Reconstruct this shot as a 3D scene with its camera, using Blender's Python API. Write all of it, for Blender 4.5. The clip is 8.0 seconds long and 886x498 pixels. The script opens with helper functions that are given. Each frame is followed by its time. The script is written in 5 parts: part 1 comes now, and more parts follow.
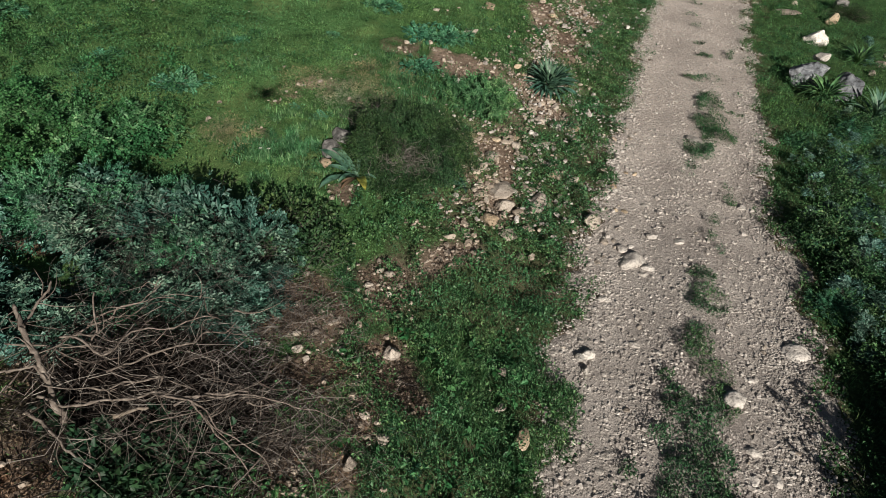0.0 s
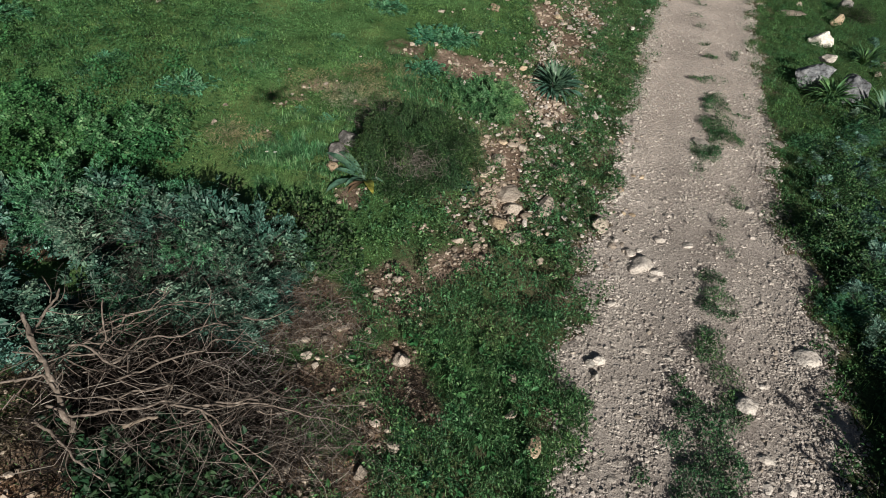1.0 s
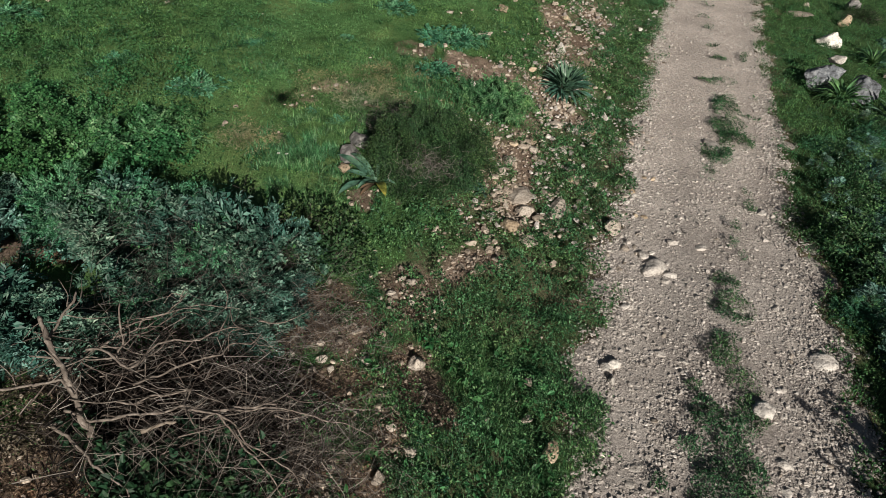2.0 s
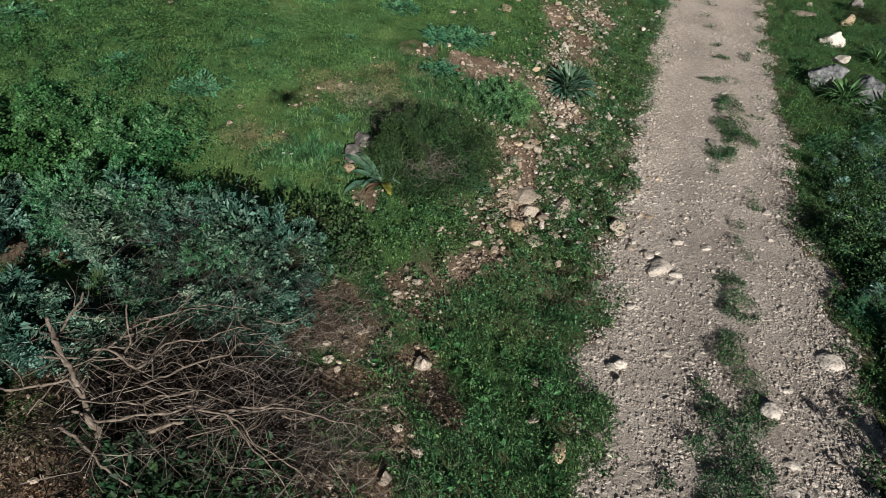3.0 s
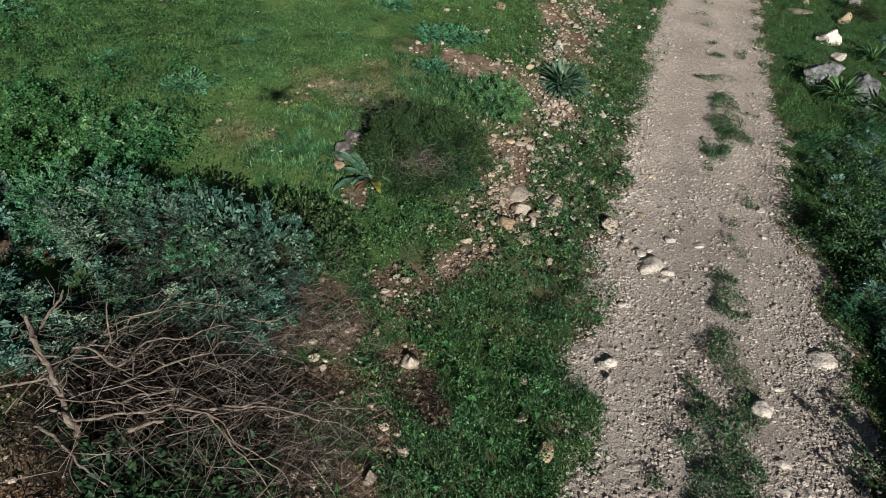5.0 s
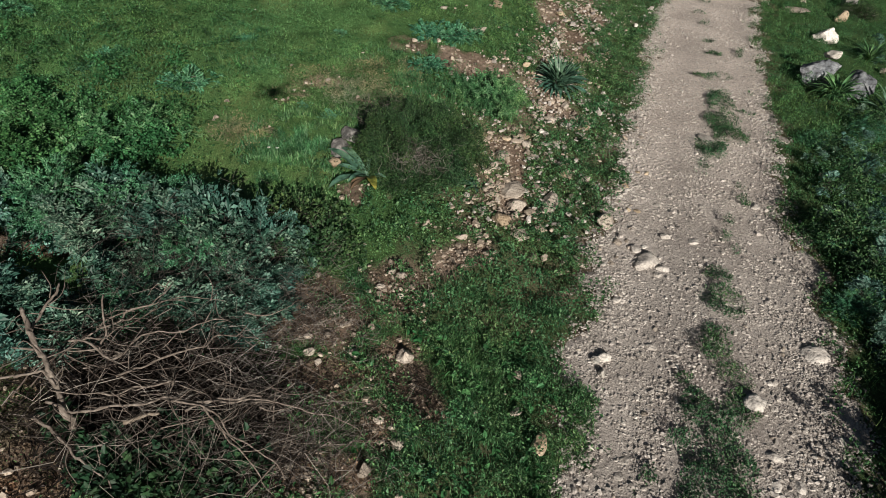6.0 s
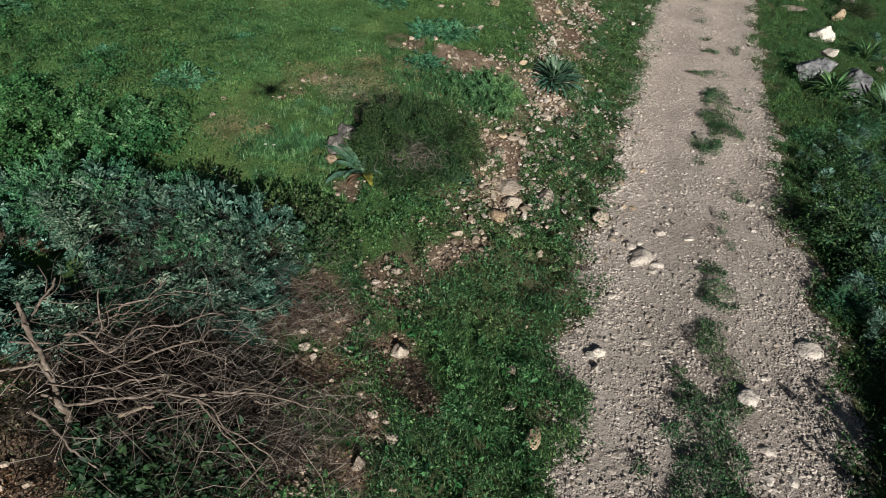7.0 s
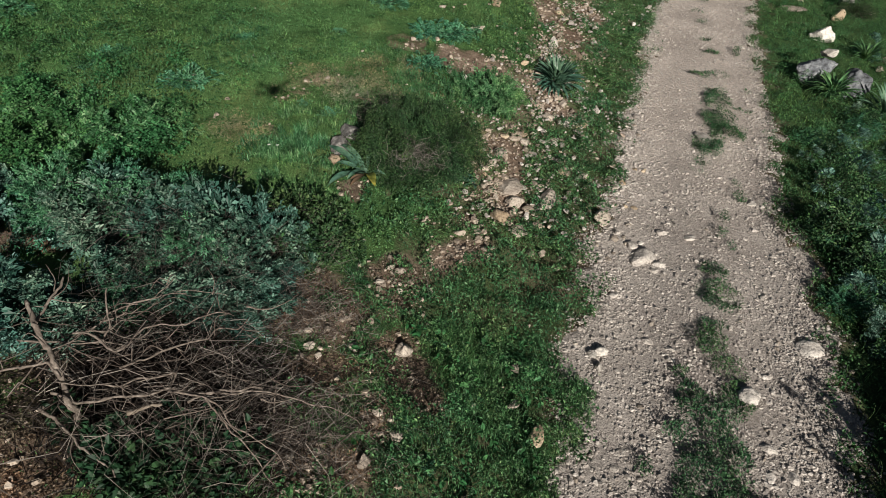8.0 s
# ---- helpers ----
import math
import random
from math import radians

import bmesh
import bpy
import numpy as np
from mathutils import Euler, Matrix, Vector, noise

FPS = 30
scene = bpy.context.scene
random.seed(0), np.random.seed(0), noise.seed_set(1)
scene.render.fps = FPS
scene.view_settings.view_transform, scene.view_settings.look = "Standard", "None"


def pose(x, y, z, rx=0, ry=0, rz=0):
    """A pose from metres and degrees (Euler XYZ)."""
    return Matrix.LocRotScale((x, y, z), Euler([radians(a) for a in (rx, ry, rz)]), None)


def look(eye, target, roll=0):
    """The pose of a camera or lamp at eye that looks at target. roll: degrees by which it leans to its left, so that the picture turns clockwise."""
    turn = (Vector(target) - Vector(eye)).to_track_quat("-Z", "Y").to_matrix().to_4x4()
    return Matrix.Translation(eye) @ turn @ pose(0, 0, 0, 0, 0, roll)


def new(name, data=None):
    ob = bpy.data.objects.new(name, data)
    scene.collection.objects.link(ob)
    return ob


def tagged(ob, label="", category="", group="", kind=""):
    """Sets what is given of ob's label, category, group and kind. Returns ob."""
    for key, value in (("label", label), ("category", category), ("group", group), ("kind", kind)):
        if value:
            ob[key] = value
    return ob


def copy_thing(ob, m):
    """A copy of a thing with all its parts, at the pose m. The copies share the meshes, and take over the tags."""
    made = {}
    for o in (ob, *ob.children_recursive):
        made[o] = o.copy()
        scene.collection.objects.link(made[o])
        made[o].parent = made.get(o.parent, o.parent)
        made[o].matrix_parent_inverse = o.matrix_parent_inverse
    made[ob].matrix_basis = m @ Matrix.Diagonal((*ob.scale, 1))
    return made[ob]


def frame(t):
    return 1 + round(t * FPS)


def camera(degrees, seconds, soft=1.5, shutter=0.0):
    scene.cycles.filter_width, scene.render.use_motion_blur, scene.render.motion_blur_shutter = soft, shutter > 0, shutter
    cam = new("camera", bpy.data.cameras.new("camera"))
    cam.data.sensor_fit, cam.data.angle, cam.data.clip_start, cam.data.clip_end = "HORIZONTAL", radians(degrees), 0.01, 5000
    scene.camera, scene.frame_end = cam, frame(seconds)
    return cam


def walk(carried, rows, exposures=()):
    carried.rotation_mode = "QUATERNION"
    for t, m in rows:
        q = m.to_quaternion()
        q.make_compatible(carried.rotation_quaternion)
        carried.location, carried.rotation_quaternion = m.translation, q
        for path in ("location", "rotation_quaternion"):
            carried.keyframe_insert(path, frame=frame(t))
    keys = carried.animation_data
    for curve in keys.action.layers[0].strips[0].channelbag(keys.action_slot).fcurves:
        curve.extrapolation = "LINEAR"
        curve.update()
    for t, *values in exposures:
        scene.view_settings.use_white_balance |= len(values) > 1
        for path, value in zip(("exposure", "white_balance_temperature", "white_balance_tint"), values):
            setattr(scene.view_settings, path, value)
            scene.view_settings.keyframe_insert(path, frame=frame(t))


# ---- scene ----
cam = camera(70.0, 8.0, soft=0.45)
PATH = [
    (0.0, (0.251, -0.119, 4.778), (0.275, 7.757, -1.383), 0.18),
    (0.5, (0.224, -0.089, 4.780), (0.239, 7.789, -1.380), 0.19),
    (1.0, (0.163, -0.049, 4.787), (0.187, 7.825, -1.377), 0.18),
    (1.5, (0.091, -0.021, 4.783), (0.105, 7.857, -1.376), 0.19),
    (3.0, (-0.017, 0.002, 4.774), (-0.017, 7.880, -1.386), 0.10),
    (3.5, (0.000, 0.000, 4.760), (-0.000, 7.880, -1.397), 0.00),
    (4.0, (0.039, 0.012, 4.749), (0.037, 7.888, -1.413), -0.01),
    (4.5, (0.069, 0.034, 4.733), (0.064, 7.915, -1.423), 0.00),
    (6.0, (0.142, -0.026, 4.714), (0.140, 7.850, -1.448), -0.01),
    (6.5, (0.164, -0.053, 4.706), (0.169, 7.815, -1.466), -0.03),
    (7.0, (0.187, -0.073, 4.704), (0.189, 7.800, -1.462), -0.02),
    (7.5, (0.187, -0.094, 4.709), (0.195, 7.780, -1.455), -0.12),
    (8.0, (0.151, -0.107, 4.726), (0.158, 7.766, -1.441), -0.02),
]
walk(cam, [(t, look(eye, target, roll)) for t, eye, target, roll in PATH])

# ---- light: low sun behind the drone, clear sky ----
SUN_WAY = Vector((-0.247, 0.883, -0.399))
world = bpy.data.worlds.new("sky")
scene.world = world
world.use_nodes = True
wn = world.node_tree.nodes
sky = wn.new("ShaderNodeTexSky")
sky.sky_type, sky.sun_disc = "NISHITA", False
sky.sun_elevation, sky.sun_rotation = radians(23.5), radians(164.4)
world.node_tree.links.new(sky.outputs[0], wn["Background"].inputs[0])
wn["Background"].inputs[1].default_value = 0.017
sun = new("sun", bpy.data.lights.new("sun", "SUN"))
sun.data.energy, sun.data.angle, sun.data.color = 5.0, radians(0.55), (1.0, 0.93, 0.84)
sun.matrix_world = look((0, -20, 15), Vector((0, -20, 15)) + SUN_WAY)
scene.view_settings.exposure = 0.1


# ---- the lie of the land ----
def lattice(ix, iy, seed):
    h = (ix.astype(np.int64) * 374761393 + iy.astype(np.int64) * 668265263 + seed * 1442695041) & 0xFFFFFFFF
    h = ((h ^ (h >> 13)) * 1274126177) & 0xFFFFFFFF
    return ((h ^ (h >> 16)) & 0xFFFF) / 65535.0


def vnoise(x, y, size, seed=0):
    """Smooth value noise, 0 to 1."""
    x, y = np.asarray(x, float) / size, np.asarray(y, float) / size
    ix, iy = np.floor(x), np.floor(y)
    fx, fy = x - ix, y - iy
    fx, fy = fx * fx * (3 - 2 * fx), fy * fy * (3 - 2 * fy)
    a, b = lattice(ix, iy, seed), lattice(ix + 1, iy, seed)
    c, d = lattice(ix, iy + 1, seed), lattice(ix + 1, iy + 1, seed)
    return (a * (1 - fx) + b * fx) * (1 - fy) + (c * (1 - fx) + d * fx) * fy


def fbm(x, y, size, seed=0):
    return 0.55 * vnoise(x, y, size, seed) + 0.28 * vnoise(x, y, size / 2.3, seed + 7) + 0.17 * vnoise(x, y, size / 5.1, seed + 13)


def edge_l(y):
    return 0.21 + 0.298 * y + 0.0023 * y * y


def edge_r(y):
    return 3.06 + 0.21 * y + 0.0057 * y * y


def soft(v, k=0.25):
    return 0.5 * (v + np.sqrt(v * v + k * k))


def ground_z(x, y):
    """The hillside: a bank that climbs left of the track, a verge that falls away to its right."""
    x, y = np.asarray(x, float), np.asarray(y, float)
    yc = np.clip(y, -8, 22)
    el, er = edge_l(yc), edge_r(yc)
    d, r = el - x, x - er
    z = 0.16 - 0.0675 * x + 0.0126 * y
    steep = 0.27 * (1 + 0.25 * np.clip((y - 6.5) / 4, 0, 1))
    z = z + steep * (soft(d - 0.45) - soft(d - 3.2, 0.9)) + 0.07 * soft(d - 3.4, 0.8)
    z = z - 0.09 * soft(r - 0.2)
    u = np.clip((x - el) / (er - el), -0.5, 1.5)
    z = z - 0.022 * np.exp(-((u - 0.25) / 0.13) ** 2) - 0.022 * np.exp(-((u - 0.78) / 0.13) ** 2)
    off = np.clip(np.maximum(d, r) * 2 + 0.3, 0.25, 1)
    z = z + off * (0.07 * (fbm(x, y, 1.1, 3) - 0.5) + 0.03 * (vnoise(x, y, 0.22, 5) - 0.5))
    return z


def blob(x, y, cx, cy, rx, ry, turn=0.0):
    """1 in the middle of an oval, 0 at its rim and outside."""
    c, s = math.cos(radians(turn)), math.sin(radians(turn))
    u, v = ((x - cx) * c + (y - cy) * s) / rx, (-(x - cx) * s + (y - cy) * c) / ry
    return np.clip(1.15 - np.sqrt(u * u + v * v), 0, 1)


BARE_SLOPE = [(0.6, 9.5, 1.45, 0.68, -4), (2.5, 11.1, 0.55, 0.35, 20), (-1.5, 8.13, 0.42, 0.22, 10), (-1.92, 7.53, 0.16, 0.09, 20), (-1.73, 7.74, 0.15, 0.07, 10), (-0.85, 7.85, 0.26, 0.1, 0), (-1.94, 6.81, 0.13, 0.09, -30),
              (-2.62, 6.89, 0.12, 0.09, 0), (0.85, 7.6, 0.42, 0.36, 0), (1.95, 9.0, 0.6, 0.5, 60), (2.25, 12.6, 0.6, 0.8, 0), (-0.3, 4.55, 0.42, 0.5, 0), (-0.22, 3.65, 0.34, 0.5, 10), (-0.95, 4.05, 0.75, 0.6, 0)]
BARE_NEAR = [(-0.85, 3.4, 0.55, 0.34, 10), (-1.0, 2.6, 0.45, 0.4, 0), (-2.1, 2.85, 1.2, 0.75, 0), (-2.7, 2.3, 0.8, 0.5, 0), (-0.52, 2.6, 0.18, 0.22, 0), (-3.45, 4.45, 0.75, 0.2, 10), (0.95, 6.4, 0.3, 0.6, 5),
             (-0.85, 5.9, 0.22, 0.3, 0), (0.3, 5.2, 0.3, 0.6, -40), (2.75, 12.0, 0.6, 0.5, 30), (3.2, 13.3, 0.5, 0.4, 0), (1.1, 7.3, 0.24, 0.8, -8), (-0.05, 3.4, 0.25, 0.3, 0), (-0.4, 3.15, 0.22, 0.3, 20)]


def bare(x, y):
    """How bare the soil is, 0 to 1, off the track."""
    d = edge_l(np.clip(y, -8, 22)) - x
    m = np.zeros_like(x)
    for cx, cy, rx, ry, turn in BARE_SLOPE + BARE_NEAR:
        m = np.maximum(m, blob(x, y, cx, cy, rx, ry, turn))
    band = np.exp(-((d - 1.55) / 0.5) ** 2) * np.clip((y - 5.2) / 0.6, 0, 1) * 0.36
    m = np.maximum(m, band)
    n = 0.6 * fbm(x, y, 0.6, 21) + 0.4 * vnoise(x, y, 0.16, 22)
    on_bank = np.clip(1.6 - np.abs(d - 1.6), 0, 1) * np.clip((y - 5.4) / 0.8, 0, 1)
    return np.clip((1.25 * m - 0.3 + 0.14 * on_bank + 1.6 * (n - 0.53)) * 2.0, 0, 1)


FAR_TUFTS = [(4.92, 10.14, 0.27, 0.34), (4.63, 9.29, 0.3, 0.4), (4.17, 8.42, 0.27, 0.25), (4.8, 8.87, 0.22, 0.23), (5.72, 13.15, 0.15, 0.14), (5.57, 12.37, 0.22, 0.13), (6.16, 12.51, 0.1, 0.18),
             (4.97, 11.2, 0.2, 0.1), (5.26, 9.84, 0.21, 0.08), (4.19, 7.06, 0.13, 0.11), (4.27, 7.44, 0.11, 0.08), (3.75, 6.5, 0.06, 0.07), (3.62, 6.2, 0.06, 0.07)]
NEAR_TUFTS = [(3.18, 5.06, 0.23, 0.23), (3.27, 5.47, 0.14, 0.1), (2.95, 4.57, 0.12, 0.08), (2.82, 4.3, 0.13, 0.17), (2.93, 3.99, 0.16, 0.15), (2.42, 3.93, 0.06, 0.08), (2.41, 3.58, 0.14, 0.19),
              (2.73, 3.53, 0.17, 0.28), (2.4, 3.06, 0.29, 0.27), (6.55, 15.89, 0.18, 0.06), (6.13, 14.95, 0.2, 0.05), (5.99, 14.22, 0.12, 0.08), (5.2, 11.3, 0.14, 0.07), (3.66, 5.95, 0.05, 0.05)]


def strip(x, y):
    """Green in tufts down the middle of the track, closing up on the near side."""
    u = (x - edge_l(y)) / (edge_r(y) - edge_l(y))
    m = 1.2 * np.exp(-((u - 0.49) / 0.13) ** 2) * np.clip((3.1 - y) * 3, 0, 1)
    for cx, cy, rx, ry in FAR_TUFTS + NEAR_TUFTS:
        m = np.maximum(m, 1.25 * blob(x, y, cx, cy, rx * (1.25 if cy < 7 else 0.9), ry * (1.3 if cy < 7 else 0.9), -math.degrees(math.atan2(cx, cy))))
    n = 0.5 * fbm(x, y, 0.4, 33) + 0.5 * vnoise(x, y, 0.13, 35)
    return np.where(m > 0.02, np.clip((m + 1.4 * (n - 0.58)) * 3.5, 0, 1), 0)


def ragged(x, y):
    """How far the growth frays in from or out over the track's edge."""
    return 0.5 * (fbm(x, y, 0.7, 41) - 0.5) + 0.5 * (vnoise(x, y, 0.28, 45) - 0.5) + 0.25 * (vnoise(x, y, 0.11, 42) - 0.5)


# ---- mesh helpers ----
rng = np.random.default_rng(5)


def bulk(name, verts, faces, smooth=False, cover=None):
    me = bpy.data.meshes.new(name)
    faces = np.asarray(faces, np.int32)
    n, k = faces.shape
    me.vertices.add(len(verts))
    me.vertices.foreach_set("co", np.asarray(verts, np.float32).ravel())
    me.loops.add(n * k)
    me.loops.foreach_set("vertex_index", faces.ravel())
    me.polygons.add(n)
    me.polygons.foreach_set("loop_start", np.arange(0, n * k, k, dtype=np.int32))
    me.polygons.foreach_set("use_smooth", np.full(n, smooth))
    if cover is not None:
        me.attributes.new("cover", "FLOAT", "POINT").data.foreach_set("value", np.asarray(cover, np.float32).ravel())
    me.update(calc_edges=True)
    me.validate()
    return me


def part(name, me, material, parent=None, label="", at=None):
    """Links a mesh (or bmesh) as one object, under a thing where there is one."""
    if isinstance(me, bmesh.types.BMesh):
        bm, me = me, bpy.data.meshes.new(name)
        bm.to_mesh(me)
        bm.free()
    me.materials.clear()
    me.materials.append(material)
    ob = new(name, me)
    if parent:
        ob.parent = parent
    if at is not None:
        ob.location = at
    if label:
        tagged(ob, label)
    return ob


def thing(name, x, y, label, category, group="", dz=0.0, turn=0.0):
    ob = new(name)
    ob.empty_display_size = 0.1
    ob.matrix_basis = pose(x, y, float(ground_z(x, y)) + dz, 0, 0, turn)
    return tagged(ob, label, category, group)


def turns(yaw, pitch, roll):
    """Rotation matrices: roll about the leaf's own length, then pitch up, then yaw."""
    cy, sy, cp, sp, cr, sr = np.cos(yaw), np.sin(yaw), np.cos(pitch), np.sin(pitch), np.cos(roll), np.sin(roll)
    o, i = np.zeros_like(yaw), np.ones_like(yaw)
    rz = np.stack([cy, -sy, o, sy, cy, o, o, o, i], -1).reshape(-1, 3, 3)
    rx = np.stack([i, o, o, o, cp, -sp, o, sp, cp], -1).reshape(-1, 3, 3)
    ry = np.stack([cr, o, sr, o, i, o, -sr, o, cr], -1).reshape(-1, 3, 3)
    return rz @ rx @ ry


def strew(template, pos, size, rot):
    """Many copies of a small shape joined as one: vertices and faces."""
    tv, tf = np.asarray(template[0], float), np.asarray(template[1], int)
    size = np.asarray(size, float)
    if size.ndim == 1:
        size = np.repeat(size[:, None], 3, 1)
    v = np.einsum("nij,nkj->nki", rot, tv[None] * size[:, None, :]) + pos[:, None, :]
    f = tf[None] + len(tv) * np.arange(len(pos))[:, None, None]
    return v.reshape(-1, 3), f.reshape(-1, tf.shape[1])


def join(*pairs):
    vs, fs, n = [], [], 0
    for v, f in pairs:
        vs.append(np.asarray(v)), fs.append(np.asarray(f) + n)
        n += len(v)
    return np.concatenate(vs), np.concatenate(fs)


SPIKE = ([(-0.5, 0, 0), (0.5, 0, 0), (0, 0.35, 1)], [(0, 1, 2)])
BLADE = ([(-0.5, 0, 0), (0.5, 0, 0), (0.42, 0.1, 0.55), (-0.42, 0.1, 0.55), (0, 0.5, 1)], [(0, 1, 2), (0, 2, 3), (3, 2, 4)])
LEAF = ([(0, 0, 0), (-0.5, 0.5, 0.14), (0, 1, -0.06), (0.5, 0.5, 0.14)], [(0, 2, 1), (0, 3, 2)])
OVAL = ([(0, 0, 0), (-0.42, 0.28, 0.1), (-0.4, 0.66, 0.08), (0, 1, -0.1), (0.4, 0.66, 0.08), (0.42, 0.28, 0.1), (0, 0.5, 0)],
        [(0, 6, 1), (1, 6, 2), (2, 6, 3), (3, 6, 4), (4, 6, 5), (5, 6, 0)])


def pinnate(pairs=4, seed=1, wide=0.2):
    """A leaf of small oblong leaflets set along both sides of a drooping midrib, with one at its tip."""
    r, v, f = random.Random(seed), [], []
    for k in range(pairs + 1):
        y0 = 0.12 + 0.66 * k / pairs
        z0 = -0.3 * y0 * y0
        size = 0.42 * math.sin(math.pi * (k + 1.1) / (pairs + 1.8)) + 0.08
        for s in ((-1, 1) if k < pairs else (0,)):
            a = s * r.uniform(0.75, 1.15)
            dx, dy, up = math.sin(a), math.cos(a), r.uniform(-0.12, 0.22)
            n, q = size * r.uniform(0.8, 1.2), wide * r.uniform(0.7, 1.2)
            i = len(v)
            v += [(0, y0, z0), (dx * n * 0.55 - dy * q * 0.5, y0 + dy * n * 0.55 + dx * q * 0.5, z0 + up * n + 0.04), (dx * n, y0 + dy * n, z0 + up * n * 0.6 - 0.04),
                  (dx * n * 0.55 + dy * q * 0.5, y0 + dy * n * 0.55 - dx * q * 0.5, z0 + up * n + 0.04)]
            f += [(i, i + 2, i + 1), (i, i + 3, i + 2)]
    return v, f


TOOTHED = ([(0, 0, 0), (-0.3, 0.1, 0.06), (-0.47, 0.36, 0.12), (-0.3, 0.5, 0.07), (-0.32, 0.68, 0.06), (0, 1, -0.14), (0.32, 0.68, 0.06), (0.3, 0.5, 0.07), (0.47, 0.36, 0.12), (0.3, 0.1, 0.06)],
           [(0, 2, 1), (0, 3, 2), (0, 5, 3), (3, 5, 4), (0, 7, 5), (7, 6, 5), (0, 8, 7), (0, 9, 8)])


def pebble_shape(seed, round_=False):
    """A small broken stone; the rounder kind has more faces."""
    r = np.random.default_rng(seed)
    if round_:
        g = 1.618
        v = np.array([(-1, g, 0), (1, g, 0), (-1, -g, 0), (1, -g, 0), (0, -1, g), (0, 1, g), (0, -1, -g), (0, 1, -g), (g, 0, -1), (g, 0, 1), (-g, 0, -1), (-g, 0, 1)]) / 3.9
        f = [(0, 11, 5), (0, 5, 1), (0, 1, 7), (0, 7, 10), (0, 10, 11), (1, 5, 9), (5, 11, 4), (11, 10, 2), (10, 7, 6), (7, 1, 8),
             (3, 9, 4), (3, 4, 2), (3, 2, 6), (3, 6, 8), (3, 8, 9), (4, 9, 5), (2, 4, 11), (6, 2, 10), (8, 6, 7), (9, 8, 1)]
        return v * r.uniform(0.75, 1.15, (12, 1)) + r.normal(0, 0.06, (12, 3)), f
    v = np.array([(1, 0, 0), (-1, 0, 0), (0, 1, 0), (0, -1, 0), (0, 0, 1), (0, 0, -1)], float)
    v = v * r.uniform(0.35, 0.6, (6, 1)) + r.normal(0, 0.12, (6, 3))
    f = [(0, 2, 4), (2, 1, 4), (1, 3, 4), (3, 0, 4), (2, 0, 5), (1, 2, 5), (3, 1, 5), (0, 3, 5)]
    return v, f


def chip_shape(seed):
    """A small stone bedded in the surface: only what stands out of it."""
    r = np.random.default_rng(seed)
    a = np.arange(5) * 1.2566 + r.uniform(-0.3, 0.3, 5)
    q = r.uniform(0.35, 0.6, 5)
    v = np.concatenate([np.stack([np.cos(a) * q, np.sin(a) * q, np.full(5, -0.25)], -1), [[r.uniform(-0.2, 0.2), r.uniform(-0.2, 0.2), r.uniform(0.16, 0.32)]]])
    return v, [(k, (k + 1) % 5, 5) for k in range(5)]


def cobble_shape(seed):
    """A small rounded stone with a flat uneven top, seen from above."""
    r = np.random.default_rng(seed)
    a = np.arange(5) * 1.2566 + r.uniform(-0.3, 0.3, 5)
    q = r.uniform(0.4, 0.58, 5)
    low = np.stack([np.cos(a) * q, np.sin(a) * q, np.full(5, -0.2)], -1)
    top = np.stack([np.cos(a) * q * 0.72 + r.uniform(-0.07, 0.07), np.sin(a) * q * 0.72, r.uniform(0.22, 0.42, 5)], -1)
    f = [(k, (k + 1) % 5, 5 + (k + 1) % 5) for k in range(5)] + [(k, 5 + (k + 1) % 5, 5 + k) for k in range(5)] + [(5, 6, 7), (5, 7, 8), (5, 8, 9)]
    return np.concatenate([low, top]), f


def on_ground(x, y, up=0.0):
    return np.stack([x, y, ground_z(x, y) + up], -1)


def field(x0, x1, y0, y1, n, chance):
    """Random places in a stretch of the plan, kept by a chance."""
    x, y = rng.uniform(x0, x1, n), rng.uniform(y0, y1, n)
    keep = rng.uniform(0, 1, n) < chance(x, y)
    return x[keep], y[keep]


def thinner(y):
    """Sparser growth on the near side, down the track."""
    return np.interp(y, [-4, 1.0, 1.8], [0.12, 0.22, 1.0])


def spread(n, lo, hi):
    return rng.uniform(lo, hi, n)


